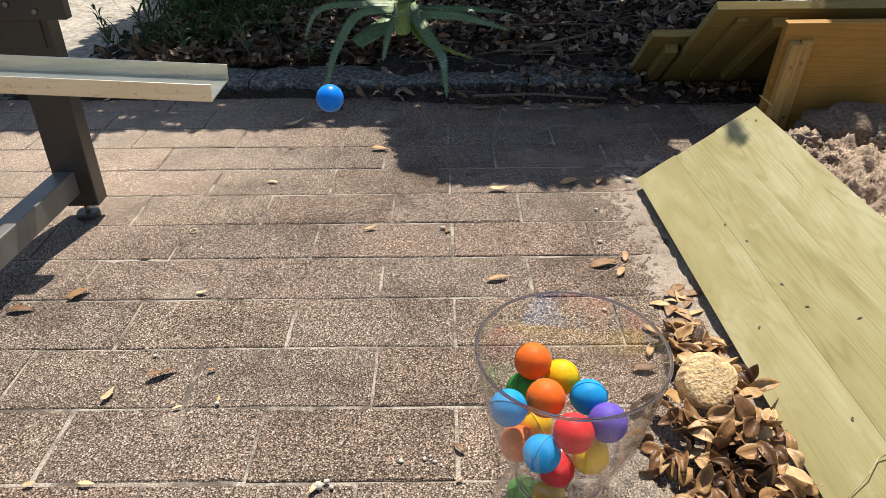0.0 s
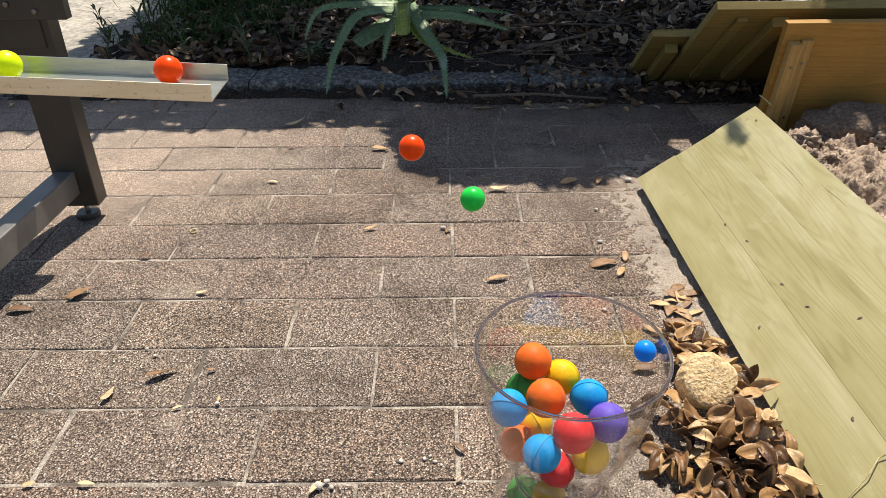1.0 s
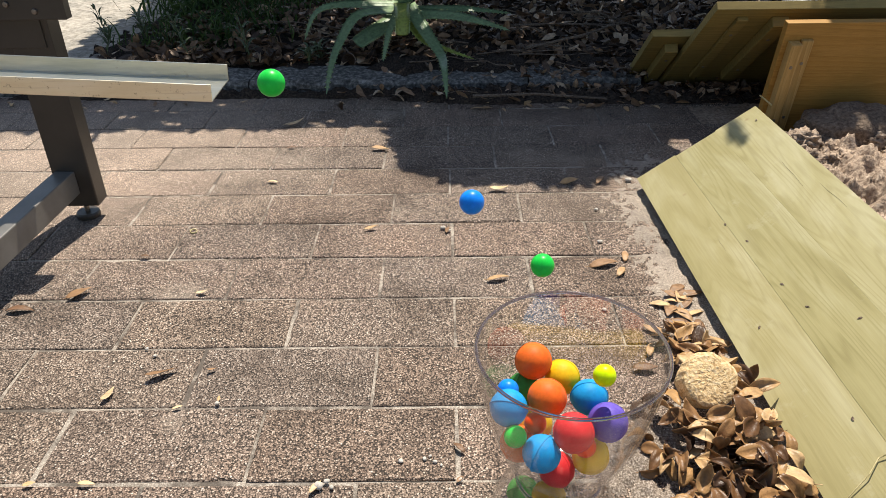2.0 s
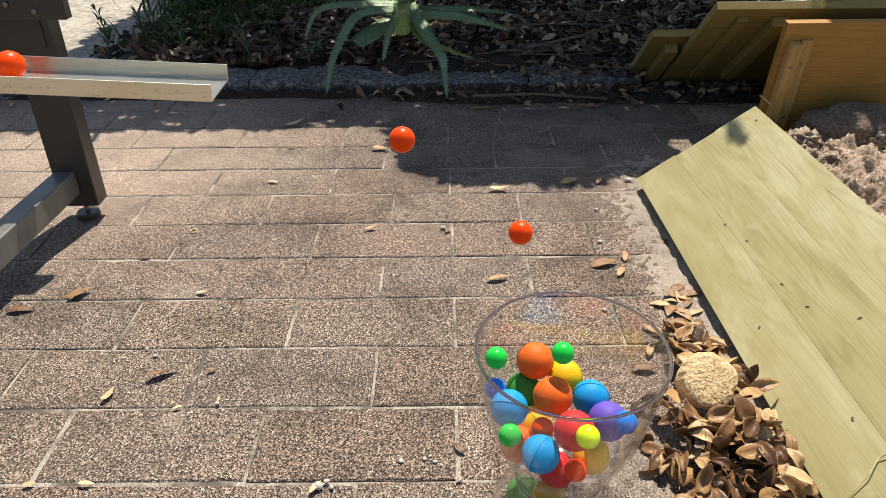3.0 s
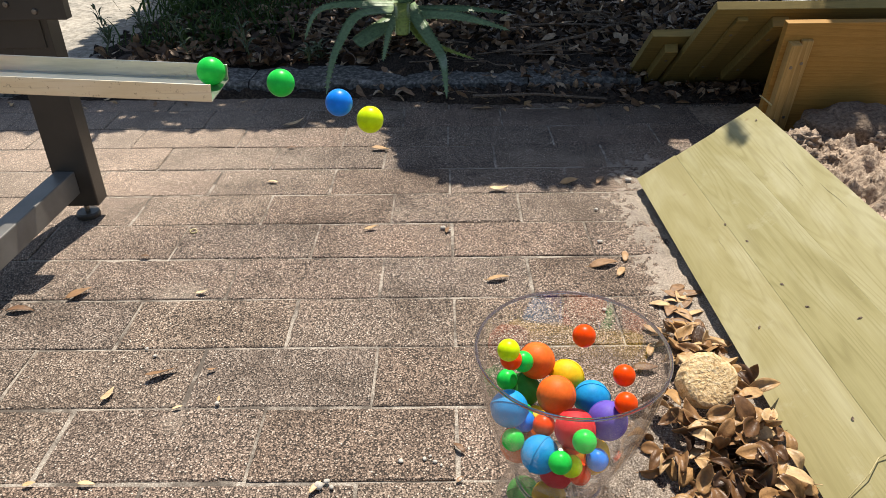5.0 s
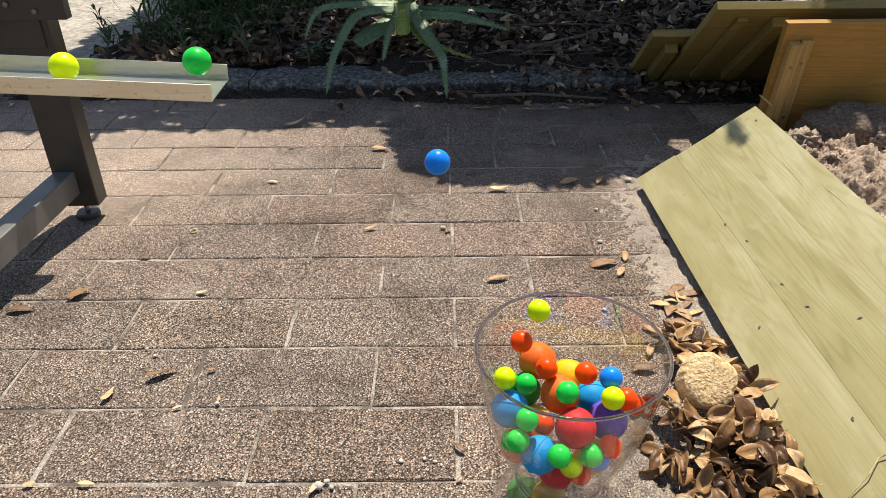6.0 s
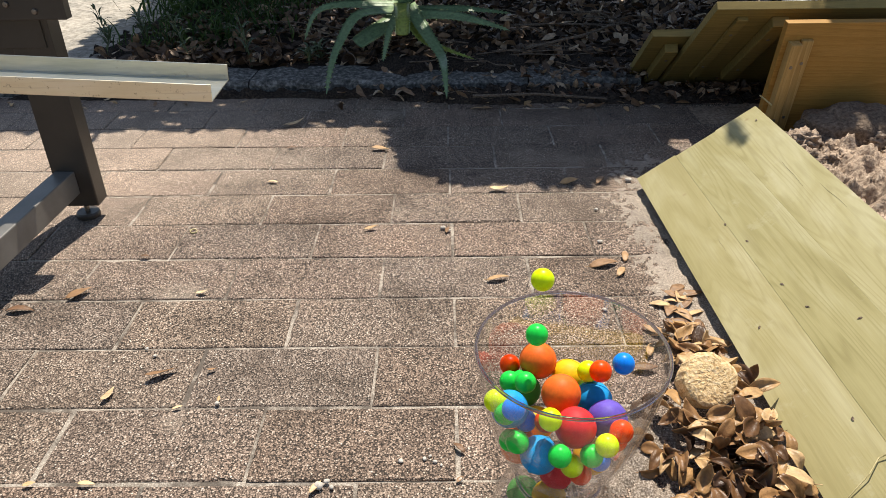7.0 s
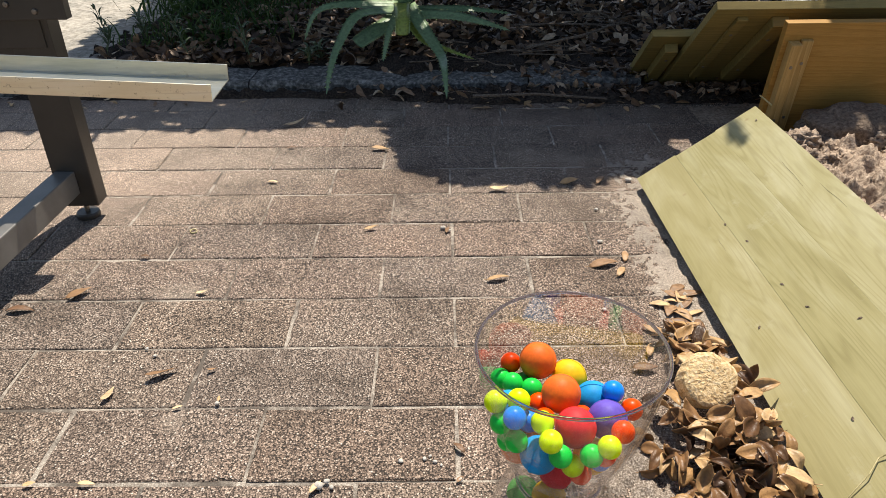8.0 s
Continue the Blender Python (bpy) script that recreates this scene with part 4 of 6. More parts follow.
FULL = [paver_mesh(LONG - 0.0036, s) for s in range(6)]
for row in range(-11, 11):
    y = 0.7012 + COURSE * (row + 0.5)
    if y > 2.335:
        continue
    if 0 <= row < 9:
        off = OFFSETS[row]
    else:
        off = 0.04 if row % 2 == 0 else -0.43
    depth = 1.0
    if y + COURSE / 2 > 2.362:
        y = (y - COURSE / 2 + 2.362) / 2
        depth = (2.362 - y) * 2 / COURSE
    for col in range(-8, 4):
        x = (col + off + 0.5) * LONG
        limit = 0.60 + 0.22 * max(0.0, y - 1.2)
        if x > limit:
            continue
        ob = new("paver", FULL[rng.randrange(6)])
        ob.parent = paving
        ob.matrix_basis = pose(x + rng.uniform(-0.001, 0.001), y + rng.uniform(-0.001, 0.001), rng.uniform(-0.0018, 0.0006), rng.gauss(0, 0.3), rng.gauss(0, 0.14), rng.gauss(0, 0.22)) @ Matrix.Diagonal((1, depth, 1, 1))


# ---- what moves ----
def path(*rows):
    """Rows of seconds and place for a ball that keeps its turn."""
    return [(t, pose(x, y, z)) for t, x, y, z in rows]


def turned(rx, ry, rz, *rows):
    return [(t, pose(x, y, z, rx, ry, rz)) for t, x, y, z in rows]


def motions():
    walk(small_ball("blue"), path((0, -0.1018, 0.6400, 0.5760), (0.1, -0.0402, 0.6400, 0.5393), (0.2, 0.0219, 0.6400, 0.4868), (0.3, 0.0831, 0.6400, 0.4187), (0.4, 0.1452, 0.6400, 0.3365), (0.5, 0.1788, 0.6051, 0.2631), (0.6, 0.1879, 0.6191, 0.2688), (0.7, 0.1988, 0.6321, 0.2890), (0.8, 0.2082, 0.6381, 0.2987), (0.9, 0.2178, 0.6384, 0.2969), (1, 0.2244, 0.6337, 0.2814), (1.1, 0.2281, 0.6202, 0.2552), (1.2, 0.2147, 0.6224, 0.2550), (1.3, 0.1956, 0.6150, 0.2542), (1.4, 0.1736, 0.5905, 0.2523), (1.5, 0.1421, 0.5551, 0.2594), (1.6, 0.1221, 0.5851, 0.2549), (1.7, 0.1010, 0.6145, 0.2650), (1.9, 0.0765, 0.6291, 0.2311), (2.8, 0.0623, 0.6271, 0.2375), (2.9, 0.0538, 0.5915, 0.2598), (3, 0.0578, 0.6260, 0.2357), (3.1, 0.0602, 0.5802, 0.2604), (3.2, 0.0748, 0.5585, 0.2338), (3.3, 0.0813, 0.5622, 0.2342), (3.4, 0.0899, 0.5640, 0.2294), (3.5, 0.0906, 0.5608, 0.2298), (3.6, 0.0866, 0.5821, 0.2070), (3.7, 0.0837, 0.5857, 0.2092), (3.8, 0.0980, 0.6098, 0.2105), (3.9, 0.0868, 0.5695, 0.2424), (4, 0.0963, 0.6028, 0.2085), (4.1, 0.0836, 0.5674, 0.2389), (4.2, 0.0826, 0.5663, 0.2371), (4.7, 0.0893, 0.5984, 0.2089), (5.8, 0.0893, 0.6037, 0.2081), (8, 0.0944, 0.5993, 0.2105)))
    walk(small_ball("green"), path((0, -0.5465, 0.6209, 0.6237), (0.04, -0.5465, 0.6209, 0.6237), (0.17, -0.4665, 0.6220, 0.6189), (0.3, -0.3789, 0.6273, 0.6137), (0.4, -0.3255, 0.6304, 0.6104), (0.5, -0.2699, 0.6335, 0.6071), (0.6, -0.2134, 0.6368, 0.6038), (0.7, -0.1540, 0.6400, 0.5917), (0.8, -0.0937, 0.6400, 0.5668), (0.9, -0.0316, 0.6400, 0.5279), (1, 0.0299, 0.6400, 0.4709), (1.1, 0.0924, 0.6400, 0.3992), (1.2, 0.1499, 0.6173, 0.3282), (1.3, 0.1757, 0.5900, 0.2632), (1.4, 0.1876, 0.5704, 0.2499), (1.5, 0.1432, 0.5320, 0.2382), (1.6, 0.1153, 0.5471, 0.2460), (1.7, 0.1119, 0.5607, 0.2491), (1.9, 0.0862, 0.5663, 0.2313), (2.1, 0.0722, 0.5709, 0.2117), (2.8, 0.0702, 0.5638, 0.2328), (2.9, 0.0694, 0.5644, 0.2280), (3, 0.0697, 0.5662, 0.2233), (3.1, 0.0725, 0.5706, 0.2130), (3.4, 0.0715, 0.5711, 0.2140), (4.7, 0.0739, 0.5702, 0.2125), (8, 0.0693, 0.5772, 0.2046)))
    walk(small_ball("red"), path((0, -0.5730, 0.6205, 0.6253), (0.1, -0.5730, 0.6205, 0.6253), (0.25, -0.4805, 0.6218, 0.6198), (0.4, -0.3802, 0.6273, 0.6137), (0.5, -0.3228, 0.6305, 0.6103), (0.6, -0.2685, 0.6336, 0.6070), (0.7, -0.2107, 0.6369, 0.6035), (0.8, -0.1513, 0.6400, 0.5902), (0.9, -0.0908, 0.6400, 0.5667), (1, -0.0286, 0.6400, 0.5262), (1.1, 0.0315, 0.6400, 0.4709), (1.2, 0.0941, 0.6400, 0.3972), (1.3, 0.1514, 0.6141, 0.3306), (1.4, 0.1624, 0.6133, 0.3060), (1.5, 0.1183, 0.6195, 0.2930), (1.6, 0.0663, 0.6118, 0.2761), (1.7, 0.0777, 0.5804, 0.2626), (1.9, 0.0938, 0.5997, 0.2111), (2.1, 0.1053, 0.5901, 0.2126), (2.8, 0.1064, 0.5896, 0.2138), (2.9, 0.1073, 0.5895, 0.2154), (3, 0.1089, 0.5902, 0.2088), (4.7, 0.1099, 0.5878, 0.2147), (5.8, 0.1078, 0.5877, 0.2183), (6.4, 0.1114, 0.5876, 0.2200), (8, 0.1098, 0.5873, 0.2254)))
    walk(small_ball("red"), path((0, -0.5995, 0.6202, 0.6269), (0.36, -0.5995, 0.6202, 0.6269), (0.53, -0.4956, 0.6216, 0.6207), (0.7, -0.3838, 0.6271, 0.6140), (0.8, -0.3536, 0.6288, 0.6122), (0.9, -0.2982, 0.6319, 0.6088), (1, -0.2422, 0.6351, 0.6055), (1.1, -0.1861, 0.6400, 0.5994), (1.2, -0.1273, 0.6400, 0.5839), (1.3, -0.0665, 0.6400, 0.5540), (1.4, -0.0060, 0.6400, 0.5060), (1.5, 0.0545, 0.6400, 0.4434), (1.6, 0.1147, 0.6400, 0.3669), (1.7, 0.1680, 0.6128, 0.2953), (1.8, 0.1741, 0.6050, 0.2512), (2, 0.1533, 0.5702, 0.2008), (2.2, 0.1412, 0.5635, 0.1837), (2.8, 0.1394, 0.5661, 0.1841), (3, 0.1431, 0.5586, 0.1756), (3.4, 0.1421, 0.5603, 0.1783), (4, 0.1417, 0.5610, 0.1795), (4.7, 0.1469, 0.5554, 0.1740), (8, 0.1479, 0.5550, 0.1753)))
    walk(small_ball("yellow"), path((0, -0.6260, 0.6198, 0.6285), (0.61, -0.6260, 0.6198, 0.6285), (0.81, -0.5063, 0.6214, 0.6213), (1, -0.3789, 0.6273, 0.6137), (1.1, -0.3327, 0.6300, 0.6109), (1.2, -0.2740, 0.6333, 0.6074), (1.3, -0.2149, 0.6367, 0.6038), (1.4, -0.1554, 0.6400, 0.5917), (1.5, -0.0920, 0.6400, 0.5698), (1.6, -0.0284, 0.6400, 0.5311), (1.7, 0.0361, 0.6400, 0.4779), (1.8, 0.0923, 0.6400, 0.4185), (1.9, 0.1459, 0.6184, 0.3419), (2, 0.1724, 0.5977, 0.2779), (2.2, 0.1861, 0.6100, 0.2869), (2.4, 0.1782, 0.5653, 0.2472), (2.6, 0.1529, 0.5417, 0.2467), (2.8, 0.1565, 0.5414, 0.2442), (2.9, 0.1702, 0.5526, 0.2396), (3, 0.1466, 0.5378, 0.2480), (3.1, 0.1228, 0.5348, 0.2293), (3.2, 0.1267, 0.5354, 0.2439), (3.3, 0.1289, 0.5338, 0.2373), (3.4, 0.1274, 0.5339, 0.2316), (3.5, 0.1322, 0.5321, 0.2306), (3.6, 0.1438, 0.5505, 0.2009), (3.7, 0.1393, 0.5596, 0.1985), (3.8, 0.1314, 0.5334, 0.2307), (3.9, 0.1314, 0.5334, 0.2307), (4.2, 0.1375, 0.5551, 0.1989), (4.7, 0.1349, 0.5486, 0.1939), (8, 0.1365, 0.5482, 0.1952)))
    walk(small_ball("green"), path((0, -0.6525, 0.6194, 0.6301), (0.74, -0.6525, 0.6194, 0.6301), (0.97, -0.5096, 0.6214, 0.6215), (1.2, -0.3600, 0.6284, 0.6126), (1.3, -0.3050, 0.6315, 0.6092), (1.4, -0.2491, 0.6347, 0.6059), (1.5, -0.1916, 0.6400, 0.6010), (1.6, -0.1312, 0.6400, 0.5884), (1.7, -0.0690, 0.6400, 0.5618), (1.8, -0.0135, 0.6400, 0.5213), (1.9, 0.0460, 0.6400, 0.4660), (2, 0.1038, 0.6400, 0.3923), (2.1, 0.1409, 0.6156, 0.3254), (2.2, 0.1541, 0.6048, 0.2917), (2.4, 0.1310, 0.6303, 0.3258), (2.6, 0.1068, 0.6384, 0.3392), (2.8, 0.0846, 0.6455, 0.3422), (2.9, 0.0684, 0.6407, 0.3148), (3, 0.0584, 0.6339, 0.2742), (3.1, 0.0640, 0.6406, 0.2503), (3.2, 0.0751, 0.6573, 0.2256), (3.4, 0.0749, 0.6540, 0.2240), (4.7, 0.0736, 0.6543, 0.2244), (8, 0.0795, 0.6461, 0.2263)))
    walk(small_ball("blue"), path((0, -0.6790, 0.6191, 0.6317), (0.82, -0.6790, 0.6191, 0.6317), (1.06, -0.5292, 0.6211, 0.6227), (1.3, -0.3721, 0.6277, 0.6133), (1.4, -0.3173, 0.6308, 0.6100), (1.5, -0.2616, 0.6340, 0.6066), (1.6, -0.2053, 0.6372, 0.6032), (1.7, -0.1475, 0.6400, 0.5856), (1.8, -0.0949, 0.6400, 0.5591), (1.9, -0.0345, 0.6400, 0.5216), (2, 0.0291, 0.6400, 0.4675), (2.1, 0.0905, 0.6400, 0.3974), (2.2, 0.1474, 0.6207, 0.3290), (2.3, 0.1687, 0.6077, 0.2733), (2.5, 0.2071, 0.6177, 0.2802), (2.8, 0.2095, 0.5957, 0.2493), (2.9, 0.1900, 0.5661, 0.2426), (3, 0.1921, 0.5650, 0.2408), (3.1, 0.1811, 0.5629, 0.2431), (3.2, 0.1729, 0.5629, 0.2432), (3.3, 0.1703, 0.5546, 0.2234), (3.4, 0.1676, 0.5596, 0.2083), (3.5, 0.1689, 0.5612, 0.1993), (3.6, 0.1657, 0.5601, 0.1975), (3.8, 0.1633, 0.5573, 0.1947), (4.7, 0.1644, 0.5569, 0.1940), (8, 0.1679, 0.5583, 0.1925)))
    walk(small_ball("green"), path((0, -0.7055, 0.6187, 0.6333), (1.1, -0.7055, 0.6187, 0.6333), (1.34, -0.5614, 0.6207, 0.6246), (1.57, -0.4079, 0.6257, 0.6154), (1.8, -0.2703, 0.6335, 0.6071), (1.9, -0.2122, 0.6368, 0.6037), (2, -0.1536, 0.6400, 0.5909), (2.1, -0.0914, 0.6400, 0.5700), (2.2, -0.0304, 0.6400, 0.5319), (2.3, 0.0318, 0.6400, 0.4756), (2.4, 0.0924, 0.6400, 0.4063), (2.5, 0.1465, 0.6209, 0.3401), (2.6, 0.1788, 0.6031, 0.2850), (2.7, 0.1783, 0.6251, 0.3023), (2.8, 0.1669, 0.6387, 0.3135), (2.9, 0.1723, 0.6031, 0.2558), (3, 0.1317, 0.6292, 0.2839), (3.1, 0.1336, 0.6389, 0.3059), (3.2, 0.1437, 0.6336, 0.3018), (3.3, 0.1541, 0.6255, 0.2893), (3.4, 0.1404, 0.6137, 0.2774), (3.5, 0.1176, 0.5841, 0.2572), (3.6, 0.1033, 0.5483, 0.2324), (3.7, 0.1155, 0.5489, 0.2469), (3.8, 0.1106, 0.5566, 0.2462), (3.9, 0.1055, 0.5588, 0.2344), (4, 0.0995, 0.5417, 0.2310), (4.1, 0.1014, 0.5370, 0.2232), (4.2, 0.1004, 0.5391, 0.2266), (4.3, 0.1055, 0.5401, 0.2283), (4.4, 0.1084, 0.5364, 0.2222), (4.5, 0.1220, 0.5380, 0.2190), (4.6, 0.1230, 0.5385, 0.2198), (4.7, 0.1222, 0.5358, 0.2113), (5.8, 0.1192, 0.5377, 0.2204), (8, 0.1205, 0.5384, 0.2197)))
    walk(small_ball("red"), path((0, -0.7320, 0.6184, 0.6349), (1.68, -0.7320, 0.6184, 0.6349), (1.92, -0.5840, 0.6204, 0.6260), (2.16, -0.4360, 0.6224, 0.6171), (2.4, -0.2848, 0.6327, 0.6081), (2.5, -0.2268, 0.6360, 0.6045), (2.6, -0.1692, 0.6400, 0.5932), (2.7, -0.1104, 0.6400, 0.5783), (2.8, -0.0504, 0.6400, 0.5475), (2.9, 0.0140, 0.6400, 0.4972), (3, 0.0792, 0.6400, 0.4320), (3.1, 0.1449, 0.6400, 0.3502), (3.2, 0.1944, 0.6061, 0.2803), (3.3, 0.1534, 0.6210, 0.2642), (3.4, 0.1478, 0.6353, 0.2689), (3.5, 0.1532, 0.6396, 0.2779), (3.6, 0.1585, 0.6329, 0.2666), (3.7, 0.1681, 0.6245, 0.2525), (3.8, 0.1735, 0.6255, 0.2544), (3.9, 0.1767, 0.6178, 0.2512), (4, 0.1889, 0.6126, 0.2385), (4.1, 0.1627, 0.6130, 0.2528), (4.2, 0.1750, 0.5629, 0.2432), (4.3, 0.1750, 0.5629, 0.2432), (4.4, 0.1832, 0.5655, 0.2475), (4.5, 0.1940, 0.5725, 0.2475), (4.6, 0.1935, 0.5767, 0.2505), (4.7, 0.1964, 0.5799, 0.2502), (5.8, 0.1929, 0.5860, 0.2526), (6.4, 0.2028, 0.5839, 0.2568), (6.5, 0.1921, 0.5706, 0.2501), (7, 0.1865, 0.5565, 0.2362), (8, 0.1888, 0.5576, 0.2342)))
    walk(small_ball("red"), path((0, -0.7585, 0.6180, 0.6365), (1.83, -0.7585, 0.6180, 0.6365), (2.05, -0.6198, 0.6199, 0.6281), (2.28, -0.4810, 0.6218, 0.6198), (2.5, -0.3368, 0.6297, 0.6111), (2.6, -0.2787, 0.6330, 0.6077), (2.7, -0.2218, 0.6363, 0.6042), (2.8, -0.1637, 0.6400, 0.5948), (2.9, -0.1006, 0.6400, 0.5730), (3, -0.0374, 0.6400, 0.5345), (3.1, 0.0266, 0.6400, 0.4815), (3.2, 0.0901, 0.6400, 0.4109), (3.3, 0.1490, 0.6175, 0.3423), (3.4, 0.1769, 0.6000, 0.2857), (3.5, 0.1733, 0.5804, 0.2529), (3.6, 0.2106, 0.6056, 0.2502), (3.7, 0.2127, 0.6228, 0.2575), (3.8, 0.1955, 0.6354, 0.2611), (3.9, 0.1768, 0.6427, 0.2539), (4, 0.1797, 0.6333, 0.2518), (4.1, 0.2046, 0.6266, 0.2600), (4.2, 0.2151, 0.6291, 0.2759), (4.3, 0.2252, 0.6228, 0.2849), (4.4, 0.2270, 0.5972, 0.2927), (4.5, 0.2336, 0.5836, 0.2856), (4.6, 0.2449, 0.5727, 0.2711), (4.7, 0.2510, 0.5578, 0.2442), (4.85, 0.2720, 0.5650, 0.1000), (4.95, 0.2820, 0.5600, 0.0280), (5.1, 0.2900, 0.5550, 0.0350), (5.25, 0.2960, 0.5500, 0.0160), (8, 0.2960, 0.5500, 0.0160)))
    walk(small_ball("red"), path((0, -0.7850, 0.6176, 0.6381), (2.35, -0.7850, 0.6176, 0.6381), (2.57, -0.6512, 0.6195, 0.6300), (2.78, -0.5174, 0.6213, 0.6220), (3, -0.3762, 0.6275, 0.6135), (3.1, -0.3224, 0.6306, 0.6103), (3.2, -0.2682, 0.6336, 0.6070), (3.3, -0.2149, 0.6367, 0.6038), (3.4, -0.1595, 0.6400, 0.5932), (3.5, -0.1022, 0.6400, 0.5715), (3.6, -0.0435, 0.6400, 0.5345), (3.7, 0.0156, 0.6400, 0.4817), (3.8, 0.0752, 0.6400, 0.4111), (3.9, 0.1307, 0.6230, 0.3398), (4, 0.1478, 0.6044, 0.2716), (4.1, 0.1568, 0.6226, 0.2766), (4.2, 0.1398, 0.6323, 0.2948), (4.3, 0.1145, 0.6384, 0.3025), (4.4, 0.0884, 0.6416, 0.2978), (4.5, 0.0750, 0.6373, 0.2740), (4.6, 0.0643, 0.6338, 0.2589), (4.7, 0.0761, 0.6462, 0.2638), (5.2, 0.0760, 0.6384, 0.2650), (5.8, 0.0919, 0.6338, 0.2527), (5.9, 0.0935, 0.6323, 0.2625), (6, 0.1138, 0.6236, 0.2667), (6.1, 0.1387, 0.6060, 0.2704), (6.2, 0.1539, 0.5952, 0.2562), (6.3, 0.1631, 0.5912, 0.2514), (6.4, 0.1573, 0.5897, 0.2431), (6.5, 0.1584, 0.5918, 0.2467), (6.6, 0.1573, 0.5913, 0.2458), (6.7, 0.1586, 0.5878, 0.2477), (6.8, 0.1561, 0.5929, 0.2387), (7, 0.1658, 0.6341, 0.1855), (8, 0.1543, 0.6019, 0.2148)))
    walk(small_ball("green"), path((0, -0.8115, 0.6173, 0.6396), (2.4, -0.8115, 0.6173, 0.6396), (2.64, -0.6675, 0.6192, 0.6310), (2.87, -0.5234, 0.6212, 0.6224), (3.1, -0.3721, 0.6277, 0.6133), (3.2, -0.3251, 0.6304, 0.6104), (3.3, -0.2682, 0.6336, 0.6070), (3.4, -0.2129, 0.6368, 0.6037), (3.5, -0.1550, 0.6400, 0.5947), (3.6, -0.0962, 0.6400, 0.5729), (3.7, -0.0373, 0.6400, 0.5361), (3.8, 0.0235, 0.6400, 0.4816), (3.9, 0.0818, 0.6400, 0.4110), (4, 0.1401, 0.6238, 0.3391), (4.1, 0.1863, 0.6138, 0.2834), (4.2, 0.1978, 0.5881, 0.2619), (4.3, 0.1702, 0.5501, 0.2626), (4.4, 0.1191, 0.5492, 0.2534), (4.5, 0.0731, 0.5748, 0.2610), (4.6, 0.0692, 0.6032, 0.2657), (4.7, 0.0562, 0.6240, 0.2518), (5.2, 0.1228, 0.5968, 0.2004), (5.8, 0.1566, 0.5455, 0.2510), (5.9, 0.1123, 0.5541, 0.2459), (6, 0.0877, 0.5687, 0.2431), (6.1, 0.1059, 0.5828, 0.2433), (6.2, 0.0877, 0.5748, 0.2553), (6.3, 0.0598, 0.5743, 0.2603), (6.4, 0.0630, 0.5732, 0.2545), (6.5, 0.0648, 0.5706, 0.2541), (8, 0.0601, 0.5695, 0.2385)))
    walk(small_ball("green"), path((0, -0.8380, 0.6169, 0.6412), (2.42, -0.8380, 0.6169, 0.6412), (2.61, -0.7171, 0.6186, 0.6340), (2.81, -0.5961, 0.6202, 0.6267), (3, -0.4752, 0.6219, 0.6195), (3.2, -0.3483, 0.6291, 0.6118), (3.3, -0.2943, 0.6322, 0.6086), (3.4, -0.2408, 0.6352, 0.6053), (3.5, -0.1836, 0.6400, 0.5965), (3.6, -0.1262, 0.6400, 0.5809), (3.7, -0.0683, 0.6400, 0.5493), (3.8, -0.0077, 0.6400, 0.5009), (3.9, 0.0530, 0.6400, 0.4360), (4, 0.1133, 0.6400, 0.3570), (4.1, 0.1648, 0.6046, 0.2914), (4.2, 0.1683, 0.6258, 0.3075), (4.3, 0.1405, 0.6307, 0.2961), (4.4, 0.1299, 0.6388, 0.2980), (4.5, 0.1196, 0.6464, 0.2909), (4.6, 0.1125, 0.6590, 0.2713), (4.7, 0.1092, 0.6579, 0.2695), (5, 0.0906, 0.6511, 0.2542), (5.8, 0.0914, 0.6401, 0.2300), (5.9, 0.0966, 0.6400, 0.2373), (6, 0.0950, 0.6415, 0.2287), (6.1, 0.0948, 0.6401, 0.2299), (6.2, 0.0922, 0.6370, 0.2298), (6.3, 0.0934, 0.6386, 0.2313), (6.4, 0.0960, 0.6415, 0.2301), (8, 0.0669, 0.6611, 0.2203)))
    walk(small_ball("yellow"), path((0, -0.8645, 0.6165, 0.6428), (2.43, -0.8645, 0.6165, 0.6428), (2.62, -0.7450, 0.6182, 0.6357), (2.81, -0.6255, 0.6198, 0.6285), (3.01, -0.5060, 0.6215, 0.6213), (3.2, -0.3789, 0.6273, 0.6137), (3.3, -0.3251, 0.6304, 0.6104), (3.4, -0.2710, 0.6335, 0.6071), (3.5, -0.2146, 0.6367, 0.6038), (3.6, -0.1577, 0.6400, 0.5962), (3.7, -0.0988, 0.6400, 0.5760), (3.8, -0.0387, 0.6400, 0.5409), (3.9, 0.0203, 0.6400, 0.4903), (4, 0.0813, 0.6400, 0.4225), (4.1, 0.1405, 0.6400, 0.3402), (4.2, 0.1779, 0.5991, 0.2744), (4.3, 0.1352, 0.5942, 0.2643), (4.4, 0.0741, 0.5884, 0.2663), (4.5, 0.0803, 0.6129, 0.2722), (4.6, 0.1084, 0.6241, 0.2870), (4.7, 0.1354, 0.6246, 0.2956), (5, 0.0708, 0.6257, 0.2916), (5.8, 0.0677, 0.6162, 0.2778), (5.9, 0.0665, 0.6119, 0.2705), (6, 0.0665, 0.6092, 0.2660), (6.1, 0.0654, 0.6087, 0.2651), (6.2, 0.0631, 0.6060, 0.2646), (6.3, 0.0645, 0.5972, 0.2655), (6.4, 0.0624, 0.5967, 0.2646), (6.5, 0.0580, 0.5936, 0.2633), (6.6, 0.0565, 0.5861, 0.2605), (6.7, 0.0543, 0.5838, 0.2585), (6.8, 0.0543, 0.5832, 0.2576), (8, 0.0543, 0.5810, 0.2578)))
